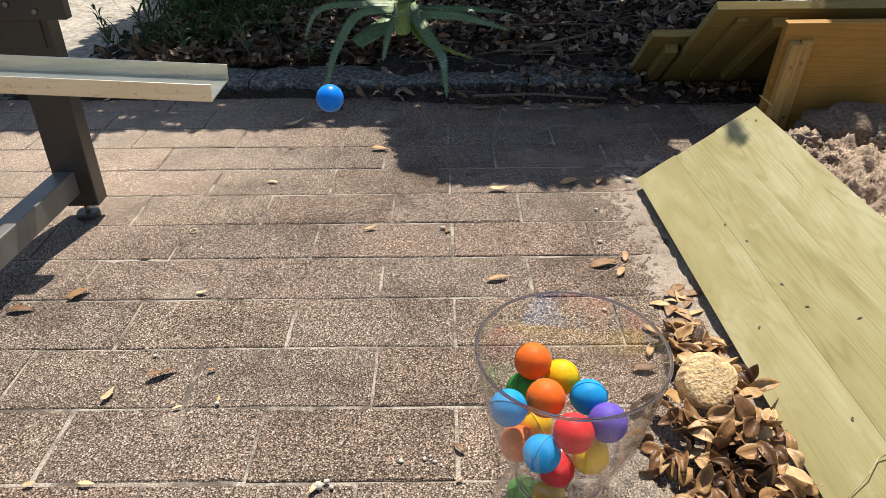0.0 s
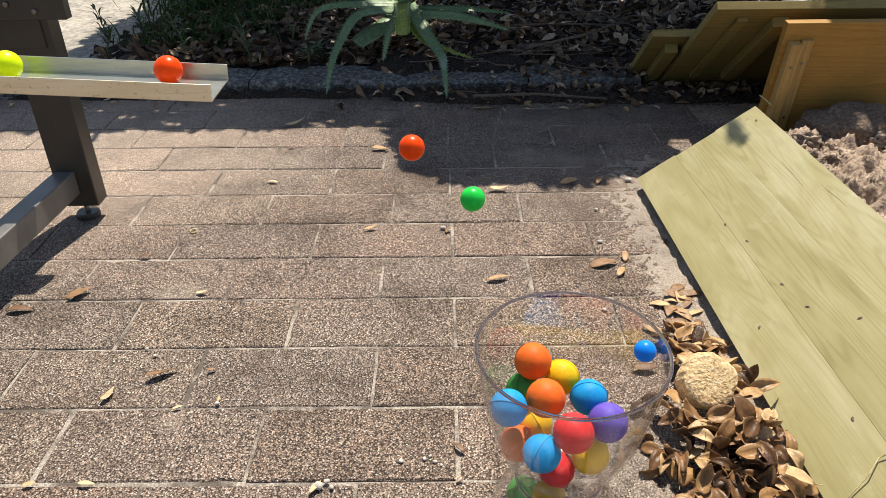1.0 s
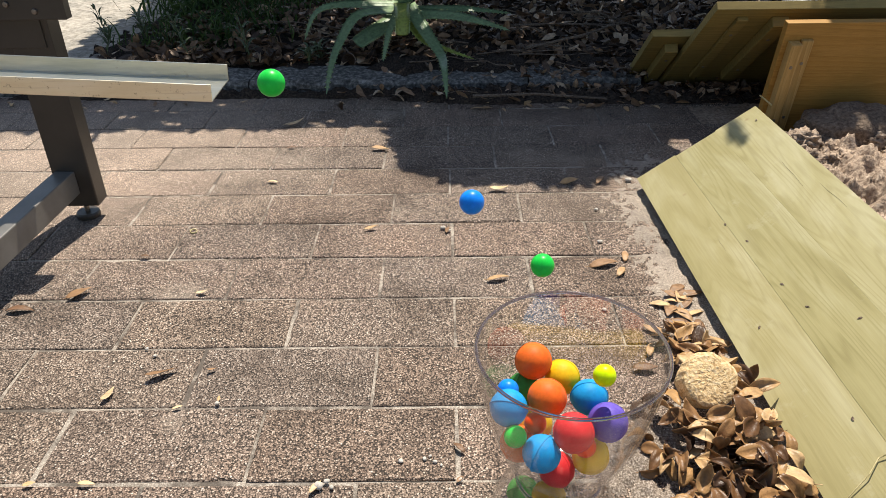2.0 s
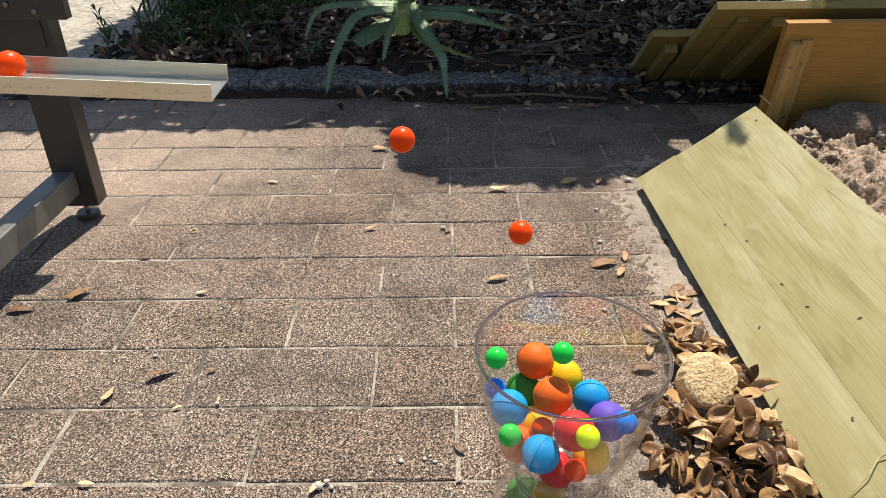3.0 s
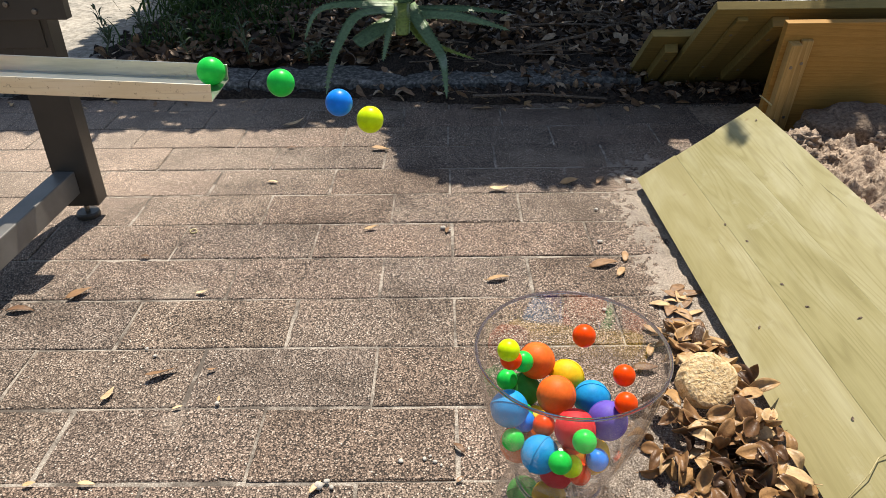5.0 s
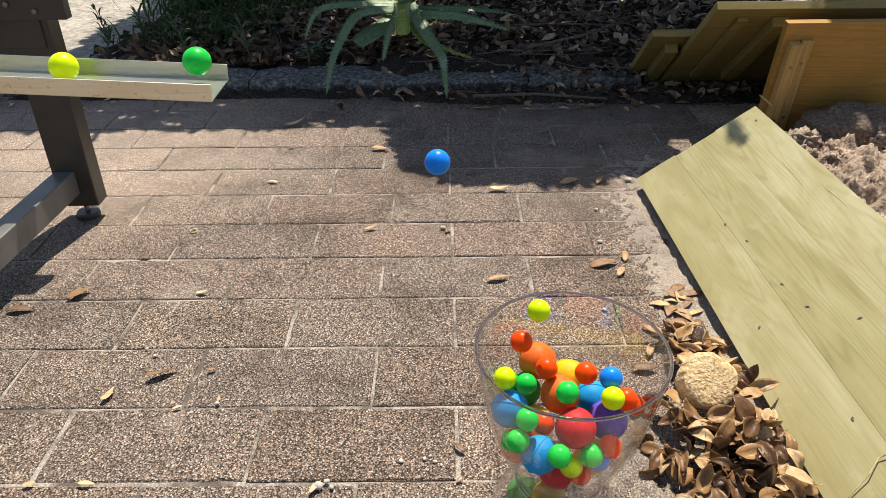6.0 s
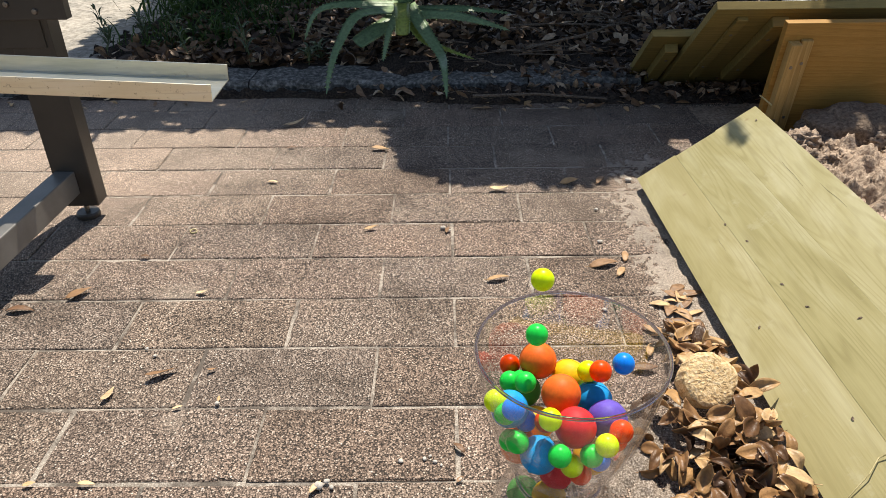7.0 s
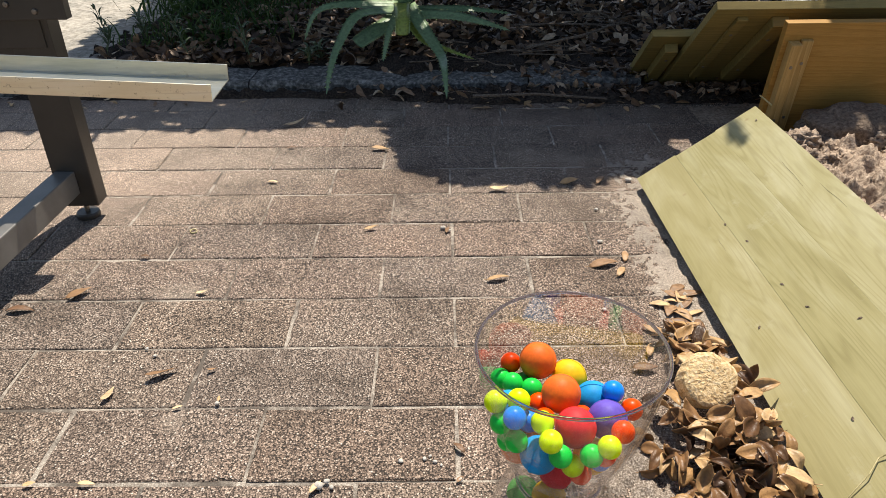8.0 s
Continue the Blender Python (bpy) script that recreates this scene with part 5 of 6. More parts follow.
    walk(small_ball("red"), path((0, -0.8910, 0.6162, 0.6444), (2.45, -0.8910, 0.6162, 0.6444), (2.67, -0.7599, 0.6180, 0.6365), (2.88, -0.6288, 0.6198, 0.6287), (3.09, -0.4977, 0.6216, 0.6208), (3.3, -0.3600, 0.6284, 0.6126), (3.4, -0.3022, 0.6317, 0.6091), (3.5, -0.2450, 0.6350, 0.6056), (3.6, -0.1861, 0.6400, 0.5994), (3.7, -0.1242, 0.6400, 0.5854), (3.8, -0.0605, 0.6400, 0.5539), (3.9, 0.0032, 0.6400, 0.5076), (4, 0.0657, 0.6400, 0.4451), (4.1, 0.1322, 0.6400, 0.3666), (4.2, 0.1853, 0.6111, 0.2964), (4.3, 0.1741, 0.6087, 0.2592), (4.4, 0.1673, 0.6121, 0.2591), (4.5, 0.1564, 0.5989, 0.2584), (4.6, 0.1358, 0.5585, 0.2631), (4.7, 0.1209, 0.5420, 0.2413), (5.2, 0.1585, 0.5839, 0.2041), (5.8, 0.1786, 0.5561, 0.2161), (6, 0.1765, 0.5556, 0.2152), (6.4, 0.1765, 0.5545, 0.2135), (6.8, 0.1910, 0.5614, 0.2347), (7.2, 0.1755, 0.5648, 0.1975), (8, 0.1698, 0.5487, 0.2096)))
    walk(small_ball("green"), path((0, -0.9175, 0.6158, 0.6460), (2.45, -0.9175, 0.6158, 0.6460), (2.66, -0.7862, 0.6176, 0.6381), (2.88, -0.6548, 0.6194, 0.6302), (3.09, -0.5235, 0.6212, 0.6224), (3.3, -0.3843, 0.6270, 0.6140), (3.4, -0.3295, 0.6302, 0.6107), (3.5, -0.2713, 0.6335, 0.6073), (3.6, -0.2120, 0.6368, 0.6037), (3.7, -0.1513, 0.6400, 0.5902), (3.8, -0.0881, 0.6400, 0.5636), (3.9, -0.0241, 0.6400, 0.5229), (4, 0.0395, 0.6400, 0.4636), (4.1, 0.1063, 0.6400, 0.3891), (4.2, 0.1455, 0.6008, 0.2909), (4.3, 0.2098, 0.6032, 0.2852), (4.4, 0.1969, 0.5965, 0.2682), (4.5, 0.1766, 0.5656, 0.2612), (4.6, 0.1509, 0.5372, 0.2430), (4.7, 0.1344, 0.5323, 0.2524), (5.2, 0.1498, 0.5358, 0.2367), (5.8, 0.1551, 0.5456, 0.2122), (8, 0.1531, 0.5385, 0.2198)))
    walk(small_ball("red"), path((0, -0.9440, 0.6154, 0.6476), (2.81, -0.9440, 0.6154, 0.6476), (3.03, -0.8060, 0.6173, 0.6393), (3.25, -0.6681, 0.6192, 0.6310), (3.48, -0.5301, 0.6211, 0.6228), (3.7, -0.3843, 0.6270, 0.6140), (3.8, -0.3492, 0.6290, 0.6119), (3.9, -0.2913, 0.6323, 0.6084), (4, -0.2324, 0.6357, 0.6049), (4.1, -0.1717, 0.6400, 0.5993), (4.2, -0.1097, 0.6400, 0.5852), (4.3, -0.0471, 0.6400, 0.5537), (4.4, 0.0156, 0.6400, 0.5057), (4.5, 0.0803, 0.6400, 0.4449), (4.6, 0.1445, 0.6400, 0.3664), (4.7, 0.1959, 0.6144, 0.2922), (4.9, 0.2088, 0.6078, 0.2481), (5.1, 0.1949, 0.6388, 0.2629), (5.4, 0.2119, 0.6185, 0.2172), (5.8, 0.2144, 0.6196, 0.2152), (6.4, 0.2208, 0.6183, 0.2129), (6.8, 0.1846, 0.6523, 0.1997), (7.2, 0.1228, 0.6255, 0.2095), (8, 0.1074, 0.6209, 0.2174)))
    walk(small_ball("red"), path((0, -0.9705, 0.6151, 0.6492), (2.96, -0.9705, 0.6151, 0.6492), (3.2, -0.8252, 0.6171, 0.6405), (3.43, -0.6799, 0.6191, 0.6317), (3.67, -0.5346, 0.6211, 0.6230), (3.9, -0.3816, 0.6272, 0.6138), (4, -0.3424, 0.6294, 0.6115), (4.1, -0.2871, 0.6326, 0.6082), (4.2, -0.2300, 0.6358, 0.6048), (4.3, -0.1760, 0.6400, 0.5993), (4.4, -0.1174, 0.6400, 0.5808), (4.5, -0.0564, 0.6400, 0.5475), (4.6, 0.0047, 0.6400, 0.4974), (4.7, 0.0645, 0.6400, 0.4322), (4.8, 0.1238, 0.6400, 0.3599), (4.9, 0.1592, 0.6040, 0.3001), (5.1, 0.1307, 0.6315, 0.3325), (5.4, 0.0875, 0.6068, 0.2911), (5.6, 0.0950, 0.6374, 0.3287), (5.8, 0.1088, 0.6337, 0.3168), (5.9, 0.1003, 0.6368, 0.3053), (6, 0.1559, 0.6129, 0.2683), (6.1, 0.1785, 0.6163, 0.2720), (6.2, 0.1782, 0.6133, 0.2690), (6.3, 0.1983, 0.6182, 0.2519), (6.4, 0.1949, 0.6212, 0.2393), (6.5, 0.1911, 0.6364, 0.2433), (6.6, 0.1796, 0.6273, 0.2514), (6.7, 0.1699, 0.6174, 0.2642), (6.8, 0.1674, 0.6165, 0.2664), (6.9, 0.1652, 0.6154, 0.2646), (7, 0.1747, 0.6239, 0.2614), (7.1, 0.1707, 0.6260, 0.2512), (7.2, 0.1772, 0.6265, 0.2521), (7.3, 0.1831, 0.6139, 0.2446), (7.4, 0.1978, 0.6143, 0.2297), (7.6, 0.2097, 0.5999, 0.2212), (8, 0.2091, 0.6018, 0.2243)))
    walk(small_ball("yellow"), path((0, -0.9970, 0.6147, 0.6508), (3.48, -0.9970, 0.6147, 0.6508), (3.69, -0.8707, 0.6165, 0.6432), (3.89, -0.7445, 0.6182, 0.6356), (4.09, -0.6182, 0.6199, 0.6280), (4.3, -0.4919, 0.6216, 0.6205), (4.5, -0.3590, 0.6285, 0.6125), (4.6, -0.3040, 0.6316, 0.6092), (4.7, -0.2466, 0.6349, 0.6057), (4.8, -0.1893, 0.6400, 0.5981), (4.9, -0.1286, 0.6400, 0.5864), (5, -0.0664, 0.6400, 0.5549), (5.1, -0.0066, 0.6400, 0.5095), (5.2, 0.0549, 0.6400, 0.4500), (5.3, 0.1168, 0.6400, 0.3745), (5.4, 0.1592, 0.6055, 0.3027), (5.6, 0.1901, 0.6147, 0.3141), (5.8, 0.1800, 0.5776, 0.2717), (5.9, 0.1795, 0.5741, 0.2696), (6, 0.1779, 0.5745, 0.2664), (6.1, 0.1773, 0.5750, 0.2633), (6.2, 0.1758, 0.5730, 0.2542), (6.3, 0.1719, 0.5640, 0.2449), (6.4, 0.1651, 0.5516, 0.2476), (6.5, 0.1646, 0.5465, 0.2430), (6.6, 0.1619, 0.5423, 0.2418), (6.7, 0.1683, 0.5568, 0.2270), (6.8, 0.1707, 0.5561, 0.2220), (6.9, 0.1691, 0.5474, 0.2309), (7, 0.1689, 0.5418, 0.2311), (7.2, 0.1748, 0.5534, 0.2175), (8, 0.1708, 0.5386, 0.2318)))
    walk(small_ball("blue"), path((0, -1.0235, 0.6144, 0.6524), (3.48, -1.0235, 0.6144, 0.6524), (3.68, -0.8969, 0.6161, 0.6448), (3.89, -0.7702, 0.6178, 0.6372), (4.09, -0.6436, 0.6196, 0.6296), (4.3, -0.5169, 0.6213, 0.6220), (4.5, -0.3825, 0.6271, 0.6138), (4.6, -0.3310, 0.6301, 0.6108), (4.7, -0.2727, 0.6334, 0.6073), (4.8, -0.2145, 0.6367, 0.6038), (4.9, -0.1555, 0.6400, 0.5925), (5, -0.0939, 0.6400, 0.5716), (5.1, -0.0330, 0.6400, 0.5331), (5.2, 0.0290, 0.6400, 0.4787), (5.3, 0.0899, 0.6400, 0.4097), (5.4, 0.1457, 0.6176, 0.3424), (5.5, 0.1830, 0.5969, 0.2902), (5.8, 0.1806, 0.5985, 0.2870), (5.9, 0.1822, 0.5965, 0.2779), (6, 0.1798, 0.5978, 0.2741), (6.1, 0.1971, 0.6150, 0.2561), (6.2, 0.1826, 0.6124, 0.2460), (6.3, 0.1550, 0.5695, 0.2620), (6.4, 0.1298, 0.5513, 0.2607), (6.5, 0.1251, 0.5601, 0.2618), (6.6, 0.0824, 0.5685, 0.2681), (6.7, 0.0726, 0.5633, 0.2731), (6.8, 0.0918, 0.5772, 0.2612), (6.9, 0.0775, 0.5576, 0.2635), (7, 0.0713, 0.5582, 0.2684), (7.1, 0.0764, 0.5561, 0.2610), (7.2, 0.0726, 0.5600, 0.2655), (7.3, 0.0716, 0.5584, 0.2629), (7.4, 0.0715, 0.5558, 0.2586), (7.6, 0.0707, 0.5563, 0.2554), (8, 0.0730, 0.5586, 0.2554)))
    walk(small_ball("green"), path((0, -1.0500, 0.6140, 0.6540), (3.53, -1.0500, 0.6140, 0.6540), (3.74, -0.9170, 0.6158, 0.6460), (3.96, -0.7840, 0.6176, 0.6380), (4.17, -0.6511, 0.6195, 0.6300), (4.39, -0.5181, 0.6213, 0.6220), (4.6, -0.3775, 0.6274, 0.6136), (4.7, -0.3228, 0.6305, 0.6103), (4.8, -0.2643, 0.6339, 0.6068), (4.9, -0.2052, 0.6372, 0.6032), (5, -0.1450, 0.6400, 0.5908), (5.1, -0.0838, 0.6400, 0.5682), (5.2, -0.0235, 0.6400, 0.5272), (5.3, 0.0375, 0.6400, 0.4712), (5.4, 0.0987, 0.6400, 0.3993), (5.5, 0.1504, 0.6218, 0.3319), (5.6, 0.1694, 0.6164, 0.2819), (5.7, 0.1644, 0.6323, 0.3007), (5.8, 0.1389, 0.6361, 0.3013), (5.9, 0.1592, 0.6033, 0.2600), (6, 0.1326, 0.5893, 0.2619), (6.1, 0.1191, 0.5894, 0.2620), (6.2, 0.1108, 0.5969, 0.2609), (6.3, 0.1178, 0.6415, 0.2400), (6.4, 0.1216, 0.6431, 0.2371), (6.5, 0.1104, 0.6385, 0.2471), (6.6, 0.0967, 0.6324, 0.2425), (6.8, 0.0923, 0.6321, 0.2399), (8, 0.1013, 0.6385, 0.2241)))
    walk(small_ball("green"), path((0, -1.0765, 0.6136, 0.6555), (3.59, -1.0765, 0.6136, 0.6555), (3.81, -0.9387, 0.6155, 0.6473), (4.03, -0.8008, 0.6174, 0.6390), (4.26, -0.6630, 0.6193, 0.6307), (4.48, -0.5251, 0.6212, 0.6225), (4.7, -0.3796, 0.6273, 0.6137), (4.8, -0.3229, 0.6305, 0.6103), (4.9, -0.2643, 0.6339, 0.6068), (5, -0.2052, 0.6372, 0.6032), (5.1, -0.1450, 0.6400, 0.5908), (5.2, -0.0838, 0.6400, 0.5682), (5.3, -0.0235, 0.6400, 0.5272), (5.4, 0.0375, 0.6400, 0.4712), (5.5, 0.0864, 0.6400, 0.3855), (5.6, 0.0714, 0.5998, 0.2971), (5.7, 0.0674, 0.5660, 0.2483), (5.8, 0.0776, 0.5561, 0.2260), (8, 0.0762, 0.5591, 0.2212)))
    walk(small_ball("red"), path((0, -1.1030, 0.6133, 0.6571), (3.93, -1.1030, 0.6133, 0.6571), (4.14, -0.9713, 0.6151, 0.6492), (4.35, -0.8396, 0.6169, 0.6413), (4.56, -0.7079, 0.6187, 0.6334), (4.78, -0.5761, 0.6205, 0.6255), (4.99, -0.4444, 0.6223, 0.6176), (5.2, -0.3085, 0.6313, 0.6095), (5.3, -0.2509, 0.6346, 0.6060), (5.4, -0.1921, 0.6400, 0.5997), (5.5, -0.1311, 0.6400, 0.5865), (5.6, -0.0714, 0.6400, 0.5588), (5.7, -0.0136, 0.6400, 0.5125), (5.8, 0.0454, 0.6400, 0.4134), (5.9, 0.0990, 0.6230, 0.3378), (6, 0.0855, 0.6337, 0.2972), (6.1, 0.0766, 0.6531, 0.2653), (6.2, 0.0830, 0.6813, 0.2229), (6.3, 0.0793, 0.6798, 0.2242), (6.4, 0.0792, 0.6794, 0.2276), (6.6, 0.0806, 0.6816, 0.2272), (6.8, 0.0794, 0.6804, 0.2253), (8, 0.0805, 0.6816, 0.2273)))
    walk(small_ball("yellow"), path((0, -1.1295, 0.6129, 0.6587), (3.97, -1.1295, 0.6129, 0.6587), (4.2, -0.9925, 0.6148, 0.6505), (4.42, -0.8556, 0.6167, 0.6423), (4.64, -0.7186, 0.6185, 0.6341), (4.86, -0.5816, 0.6204, 0.6258), (5.08, -0.4447, 0.6223, 0.6176), (5.3, -0.3037, 0.6316, 0.6092), (5.4, -0.2459, 0.6349, 0.6057), (5.5, -0.1873, 0.6400, 0.5981), (5.6, -0.1262, 0.6400, 0.5848), (5.7, -0.0663, 0.6400, 0.5571), (5.8, -0.0156, 0.6400, 0.4925), (5.9, 0.0436, 0.6400, 0.4211), (6, 0.1033, 0.6400, 0.3343), (6.1, 0.1629, 0.6216, 0.3003), (6.2, 0.1934, 0.6289, 0.3047), (6.3, 0.1733, 0.6315, 0.2896), (6.4, 0.1443, 0.6141, 0.2702), (6.5, 0.1144, 0.5846, 0.2443), (6.6, 0.0980, 0.5778, 0.2426), (6.7, 0.0979, 0.5740, 0.2364), (6.8, 0.1090, 0.5739, 0.2420), (6.9, 0.1131, 0.5635, 0.2519), (7, 0.1111, 0.5619, 0.2493), (7.1, 0.1073, 0.5624, 0.2462), (7.2, 0.1073, 0.5624, 0.2462), (7.3, 0.1042, 0.5624, 0.2462), (7.4, 0.1011, 0.5630, 0.2471), (7.6, 0.1011, 0.5614, 0.2445), (8, 0.1030, 0.5619, 0.2453)))
    walk(small_ball("blue"), path((0, -1.1560, 0.6125, 0.6603), (4.13, -1.1560, 0.6125, 0.6603), (4.34, -1.0246, 0.6143, 0.6524), (4.55, -0.8931, 0.6161, 0.6445), (4.76, -0.7617, 0.6179, 0.6367), (4.98, -0.6302, 0.6197, 0.6288), (5.19, -0.4988, 0.6215, 0.6209), (5.4, -0.3607, 0.6284, 0.6126), (5.5, -0.3037, 0.6316, 0.6092), (5.6, -0.2459, 0.6349, 0.6057), (5.7, -0.1882, 0.6400, 0.5987), (5.8, -0.1299, 0.6400, 0.5869), (5.9, -0.0678, 0.6400, 0.5571), (6, -0.0044, 0.6400, 0.5110), (6.1, 0.0591, 0.6400, 0.4507), (6.2, 0.1235, 0.6400, 0.3729), (6.3, 0.1841, 0.6130, 0.3015), (6.4, 0.1922, 0.6187, 0.2683), (6.5, 0.2011, 0.6384, 0.2656), (6.6, 0.2033, 0.6410, 0.2606), (6.7, 0.1978, 0.6419, 0.2428), (6.8, 0.2015, 0.6400, 0.2165), (6.9, 0.2041, 0.6255, 0.2251), (7, 0.2027, 0.6344, 0.2633), (7.1, 0.1964, 0.6400, 0.2906), (7.2, 0.1908, 0.6416, 0.3043), (7.3, 0.1779, 0.6399, 0.3018), (7.4, 0.1638, 0.6357, 0.2850), (7.5, 0.1634, 0.6322, 0.2713), (7.6, 0.1681, 0.6262, 0.2553), (7.7, 0.1756, 0.6227, 0.2497), (7.8, 0.1804, 0.6113, 0.2441), (8, 0.1889, 0.6137, 0.2404)))
    walk(small_ball("green"), path((0, -1.1825, 0.6122, 0.6619), (4.42, -1.1825, 0.6122, 0.6619), (4.65, -1.0395, 0.6141, 0.6533), (4.88, -0.8966, 0.6161, 0.6447), (5.11, -0.7536, 0.6181, 0.6362), (5.34, -0.6107, 0.6200, 0.6276), (5.57, -0.4677, 0.6220, 0.6190), (5.8, -0.3201, 0.6307, 0.6101), (5.9, -0.2672, 0.6335, 0.6125), (6, -0.2158, 0.6365, 0.6124), (6.1, -0.1622, 0.6400, 0.5947), (6.2, -0.1058, 0.6400, 0.5638), (6.3, -0.0489, 0.6400, 0.5149), (6.4, 0.0076, 0.6400, 0.4496), (6.5, 0.0676, 0.6400, 0.3663), (6.6, 0.1210, 0.6104, 0.2913), (6.7, 0.1965, 0.6061, 0.2803), (6.8, 0.1877, 0.6211, 0.2936), (6.9, 0.1477, 0.6329, 0.3036), (7, 0.1028, 0.6384, 0.3027), (7.1, 0.0542, 0.6416, 0.2888), (7.2, 0.0043, 0.6393, 0.2579), (7.3, -0.0500, 0.6334, 0.2130), (7.4, -0.1011, 0.6167, 0.1577), (7.5, -0.1475, 0.5860, 0.1045), (7.6, -0.1900, 0.6000, 0.0450), (7.65, -0.2000, 0.6000, 0.0125), (7.8, -0.2350, 0.6000, 0.0300), (8, -0.2700, 0.6000, 0.0125)))
    walk(small_ball("yellow"), path((0, -1.2090, 0.6118, 0.6635), (4.57, -1.2090, 0.6118, 0.6635), (4.79, -1.0719, 0.6137, 0.6553), (5.02, -0.9348, 0.6156, 0.6470), (5.24, -0.7978, 0.6175, 0.6388), (5.46, -0.6607, 0.6193, 0.6306), (5.68, -0.5236, 0.6212, 0.6224), (5.9, -0.3789, 0.6273, 0.6137), (6, -0.3314, 0.6300, 0.6108), (6.1, -0.2785, 0.6331, 0.6077), (6.2, -0.2218, 0.6363, 0.6042), (6.3, -0.1651, 0.6400, 0.5948), (6.4, -0.1063, 0.6400, 0.5746), (6.5, -0.0447, 0.6400, 0.5394), (6.6, 0.0156, 0.6400, 0.4886), (6.7, 0.0764, 0.6400, 0.4226), (6.8, 0.1375, 0.6400, 0.3389), (6.9, 0.1896, 0.6161, 0.2678), (7, 0.1652, 0.6415, 0.2465), (7.1, 0.1433, 0.6428, 0.2443), (7.2, 0.1232, 0.6161, 0.2716), (7.3, 0.1078, 0.6084, 0.2646), (7.4, 0.0874, 0.5844, 0.2615), (7.6, 0.0817, 0.5777, 0.2582), (7.8, 0.0784, 0.5752, 0.2578), (8, 0.0789, 0.5795, 0.2612)))
    walk(small_ball("yellow"), path((0, -1.2355, 0.6115, 0.6651), (4.74, -1.2355, 0.6115, 0.6651), (4.96, -1.0947, 0.6134, 0.6566), (5.19, -0.9539, 0.6153, 0.6482), (5.42, -0.8131, 0.6172, 0.6397), (5.65, -0.6723, 0.6192, 0.6313), (5.87, -0.5315, 0.6211, 0.6228), (6.1, -0.3828, 0.6271, 0.6139), (6.2, -0.3630, 0.6282, 0.6127), (6.3, -0.3074, 0.6314, 0.6093), (6.4, -0.2497, 0.6347, 0.6059), (6.5, -0.1937, 0.6400, 0.5966), (6.6, -0.1346, 0.6400, 0.5840), (6.7, -0.0753, 0.6400, 0.5556), (6.8, -0.0148, 0.6400, 0.5114), (6.9, 0.0460, 0.6400, 0.4410), (7, 0.1051, 0.6400, 0.3744), (7.1, 0.1575, 0.6079, 0.3086), (7.2, 0.1799, 0.5807, 0.2689), (7.3, 0.1776, 0.5679, 0.2924), (7.4, 0.1791, 0.5684, 0.2893), (7.5, 0.1843, 0.5820, 0.2595), (7.6, 0.1686, 0.5720, 0.2525), (7.7, 0.1425, 0.5422, 0.2572), (7.8, 0.1147, 0.5348, 0.2448), (8, 0.1085, 0.5355, 0.2441)))
    walk(big_ball("orange", Matrix()), turned(47, -13, 0, (0, 0.1052, 0.6690, 0.2401), (1.7, 0.1052, 0.6690, 0.2401), (2.8, 0.1080, 0.6697, 0.2398), (4.2, 0.1080, 0.6697, 0.2398), (4.7, 0.1089, 0.6700, 0.2397), (5.8, 0.1105, 0.6704, 0.2395), (6.3, 0.1114, 0.6706, 0.2394), (8, 0.1114, 0.6706, 0.2394)))
    walk(big_ball("yellow", Matrix()), turned(56, -54, 0, (0, 0.1406, 0.6659, 0.2177), (1.7, 0.1406, 0.6659, 0.2177), (2.8, 0.1444, 0.6651, 0.2183), (4.2, 0.1444, 0.6651, 0.2183), (4.7, 0.1456, 0.6648, 0.2185), (5.8, 0.1478, 0.6644, 0.2189), (6.3, 0.1490, 0.6641, 0.2191), (8, 0.1490, 0.6641, 0.2191)))
    walk(big_ball("green", Matrix()), turned(41, 68, 16, (0, 0.0952, 0.6643, 0.1993), (1.7, 0.0952, 0.6643, 0.1993), (2.8, 0.0950, 0.6628, 0.2006), (4.2, 0.0950, 0.6628, 0.2006), (4.7, 0.0949, 0.6623, 0.2010), (5.8, 0.0948, 0.6615, 0.2018), (6.3, 0.0947, 0.6610, 0.2022), (8, 0.0947, 0.6610, 0.2022)))
    walk(big_ball("orange", Matrix()), turned(47, -13, 0, (0, 0.1134, 0.6104, 0.2348), (1.7, 0.1134, 0.6104, 0.2348), (2.8, 0.1211, 0.6115, 0.2367), (4.2, 0.1211, 0.6115, 0.2367), (4.7, 0.1237, 0.6119, 0.2373), (5.8, 0.1280, 0.6125, 0.2384), (6.3, 0.1306, 0.6129, 0.2390), (8, 0.1306, 0.6129, 0.2390)))
    walk(big_ball("blue", Matrix()), turned(-14, 61, 59, (0, 0.0704, 0.5961, 0.2344), (1.7, 0.0704, 0.5961, 0.2344), (2.8, 0.0709, 0.5959, 0.2339), (4.2, 0.0709, 0.5959, 0.2339), (4.7, 0.0711, 0.5958, 0.2338), (5.8, 0.0714, 0.5956, 0.2335), (6.3, 0.0716, 0.5955, 0.2333), (8, 0.0716, 0.5955, 0.2333)))
    walk(big_ball("blue", Matrix()), turned(82, -66, 0, (0, 0.1662, 0.6280, 0.2195), (1.7, 0.1662, 0.6280, 0.2195), (2.8, 0.1684, 0.6280, 0.2184), (4.2, 0.1684, 0.6280, 0.2184), (4.7, 0.1691, 0.6280, 0.2180), (5.8, 0.1703, 0.6279, 0.2173), (6.3, 0.1710, 0.6279, 0.2169), (8, 0.1710, 0.6279, 0.2169)))
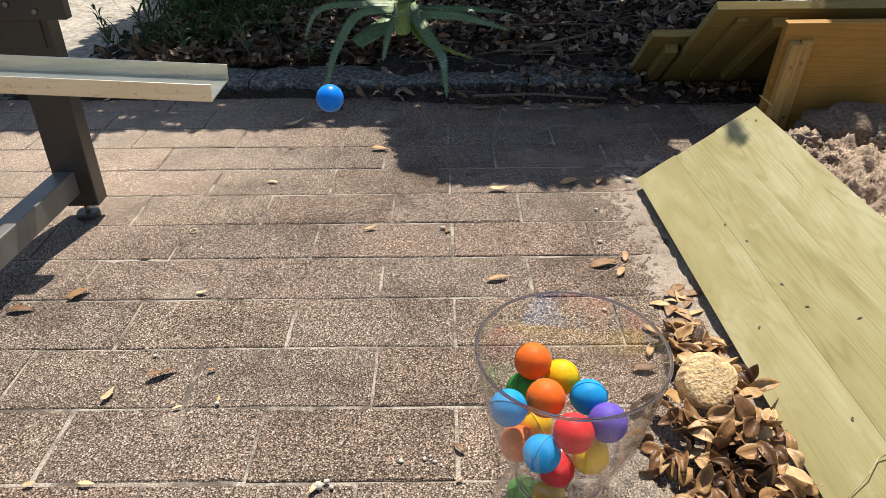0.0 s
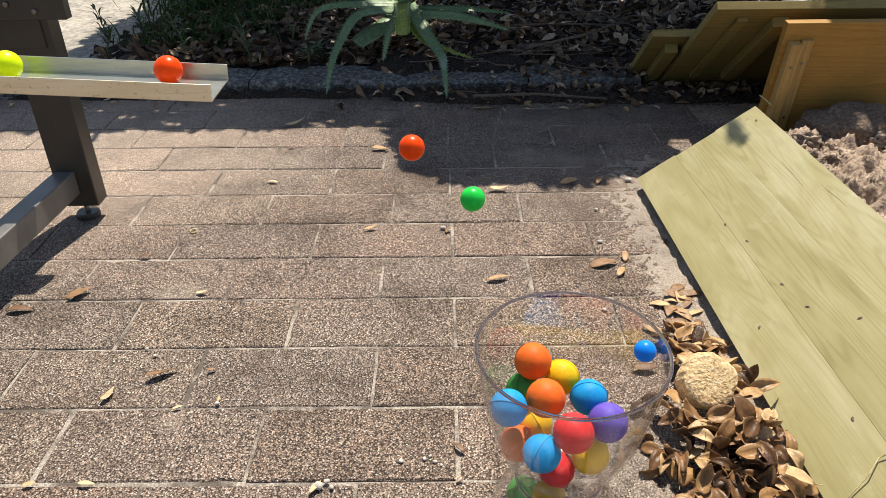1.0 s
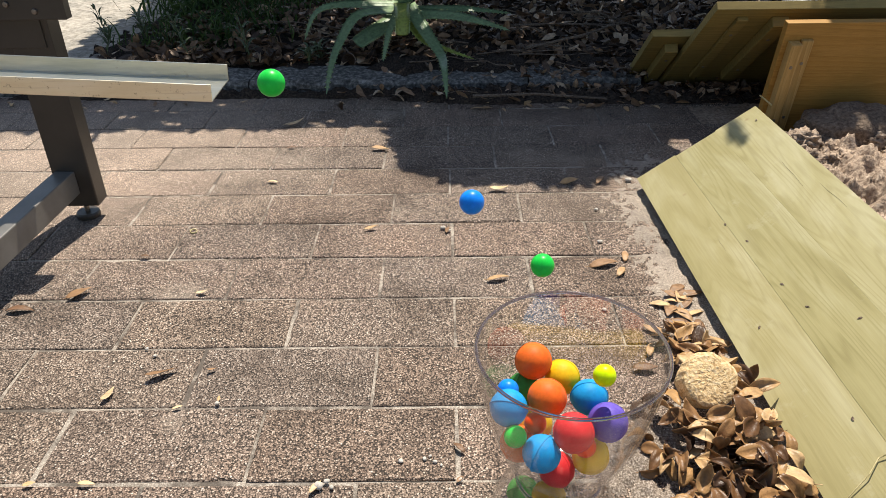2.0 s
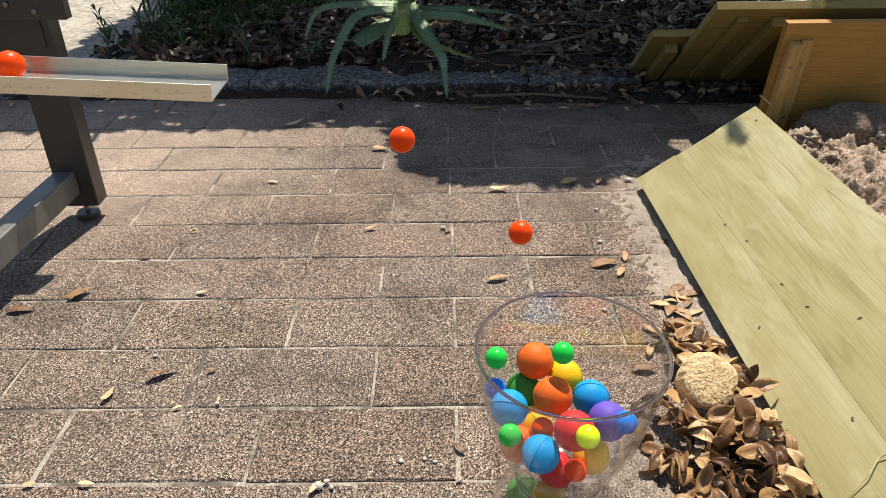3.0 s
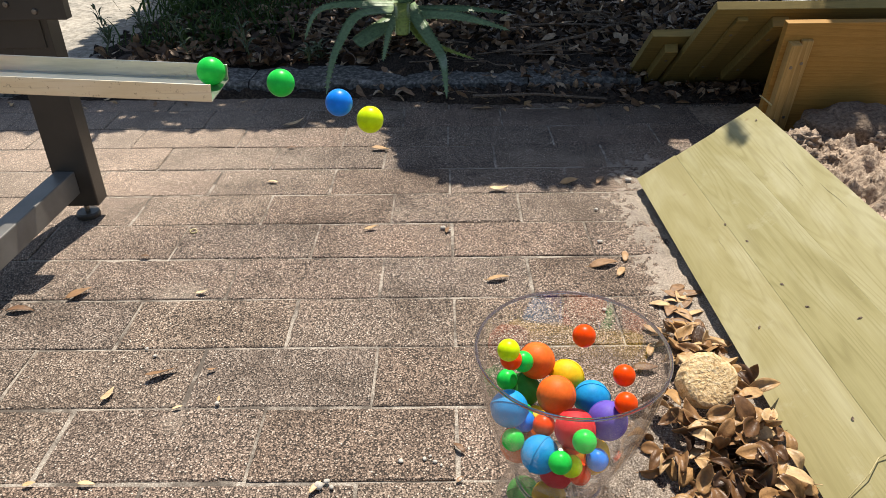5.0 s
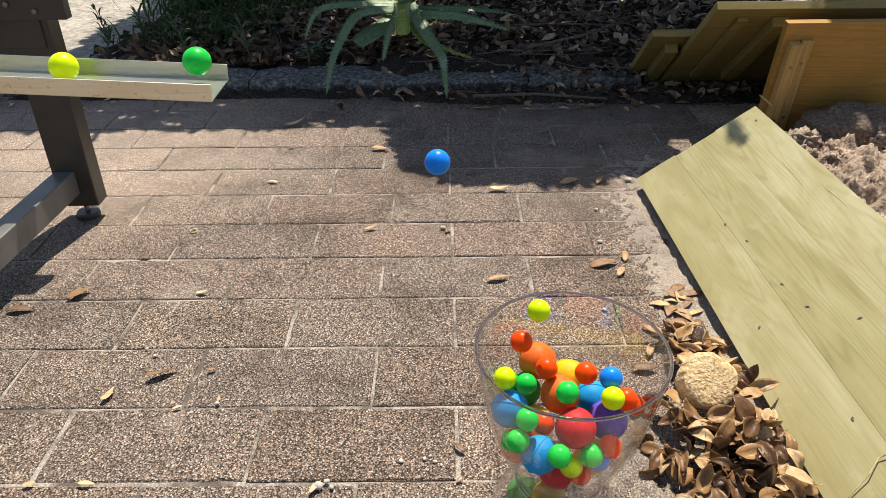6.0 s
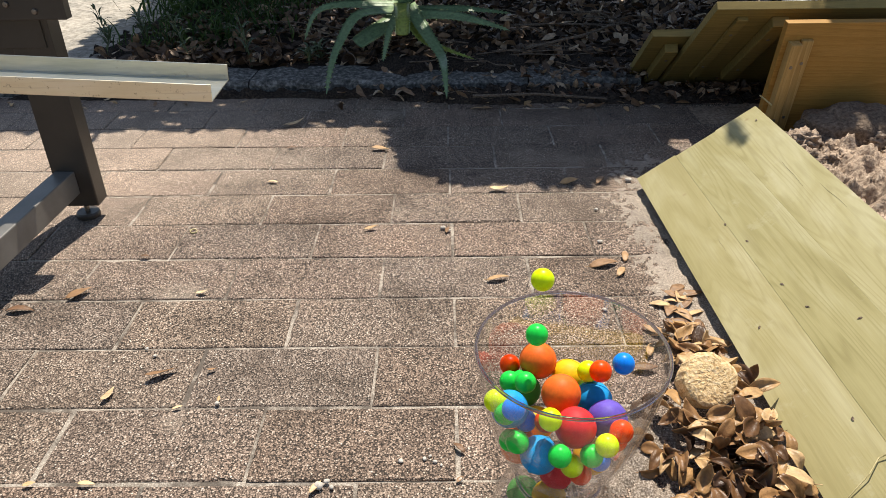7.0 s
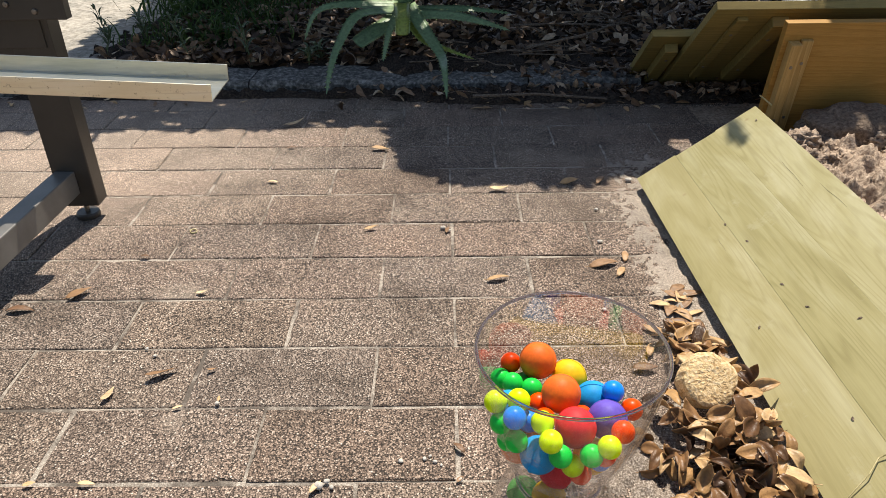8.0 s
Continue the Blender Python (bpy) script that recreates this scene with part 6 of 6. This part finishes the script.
    walk(big_ball("purple", Matrix()), turned(47, -13, 0, (0, 0.1801, 0.5871, 0.2193), (1.7, 0.1801, 0.5871, 0.2193), (2.8, 0.1797, 0.5872, 0.2212), (4.2, 0.1797, 0.5872, 0.2212), (4.7, 0.1795, 0.5872, 0.2218), (5.8, 0.1793, 0.5873, 0.2228), (6.3, 0.1791, 0.5873, 0.2234), (8, 0.1791, 0.5873, 0.2234)))
    walk(big_ball("red", Matrix()), turned(47, -13, 0, (0, 0.1375, 0.5631, 0.2279), (1.7, 0.1375, 0.5631, 0.2279), (2.8, 0.1386, 0.5645, 0.2302), (4.2, 0.1386, 0.5645, 0.2302), (4.7, 0.1390, 0.5650, 0.2310), (5.8, 0.1396, 0.5657, 0.2323), (6.3, 0.1399, 0.5662, 0.2331), (8, 0.1399, 0.5662, 0.2331)))
    walk(big_ball("orange", Matrix()), turned(-42, 53, 99, (0, 0.0832, 0.5946, 0.1812), (1.7, 0.0832, 0.5946, 0.1812), (2.8, 0.0831, 0.5943, 0.1807), (4.2, 0.0831, 0.5943, 0.1807), (4.7, 0.0831, 0.5942, 0.1805), (5.8, 0.0831, 0.5941, 0.1802), (6.3, 0.0831, 0.5940, 0.1800), (8, 0.0831, 0.5940, 0.1800)))
    walk(big_ball("blue", Matrix()), turned(-77, -64, 40, (0, 0.1046, 0.5593, 0.2020), (1.7, 0.1046, 0.5593, 0.2020), (2.8, 0.1033, 0.5590, 0.2015), (4.2, 0.1033, 0.5590, 0.2015), (4.7, 0.1028, 0.5589, 0.2013), (5.8, 0.1020, 0.5587, 0.2011), (6.3, 0.1016, 0.5587, 0.2009), (8, 0.1016, 0.5587, 0.2009)))
    walk(big_ball("yellow", Matrix()), turned(11, -32, 0, (0, 0.1643, 0.5826, 0.1727), (1.7, 0.1643, 0.5826, 0.1727), (2.8, 0.1649, 0.5826, 0.1727), (4.2, 0.1649, 0.5826, 0.1727), (4.7, 0.1651, 0.5826, 0.1727), (5.8, 0.1654, 0.5825, 0.1727), (6.3, 0.1656, 0.5825, 0.1727), (8, 0.1656, 0.5825, 0.1727)))
    walk(big_ball("red", Matrix()), turned(-73, -12, 121, (0, 0.1288, 0.5893, 0.1449), (1.7, 0.1288, 0.5893, 0.1449), (2.8, 0.1288, 0.5890, 0.1444), (4.2, 0.1288, 0.5890, 0.1444), (4.7, 0.1288, 0.5889, 0.1443), (5.8, 0.1288, 0.5887, 0.1440), (6.3, 0.1288, 0.5886, 0.1438), (8, 0.1288, 0.5886, 0.1438)))
    walk(big_ball("yellow", Matrix()), turned(72, 19, 109, (0, 0.1060, 0.6294, 0.1783), (1.7, 0.1060, 0.6294, 0.1783), (2.8, 0.1065, 0.6289, 0.1784), (4.2, 0.1065, 0.6289, 0.1784), (4.7, 0.1067, 0.6287, 0.1784), (5.8, 0.1070, 0.6284, 0.1785), (6.3, 0.1072, 0.6282, 0.1785), (8, 0.1072, 0.6282, 0.1785)))
    # Added green and yellow spheres imitate refracted images of the balls above the floor.
    walk(big_ball("green", Matrix()), turned(21, 67, 113, (0, 0.0994, 0.6371, 0.0493), (1.7, 0.0994, 0.6371, 0.0493), (2.8, 0.0994, 0.6371, 0.0493), (4.2, 0.0994, 0.6371, 0.0493), (4.7, 0.0994, 0.6371, 0.0493), (5.8, 0.0994, 0.6371, 0.0493), (6.3, 0.0994, 0.6371, 0.0493), (8, 0.0994, 0.6371, 0.0493)))
    walk(big_ball("yellow", Matrix()), turned(-46, 13, 24, (0, 0.1263, 0.6064, 0.0767), (1.7, 0.1263, 0.6064, 0.0767), (2.8, 0.1263, 0.6064, 0.0767), (4.2, 0.1263, 0.6064, 0.0767), (4.7, 0.1263, 0.6064, 0.0767), (5.8, 0.1263, 0.6064, 0.0767), (6.3, 0.1263, 0.6064, 0.0767), (8, 0.1263, 0.6064, 0.0767)))


motions()
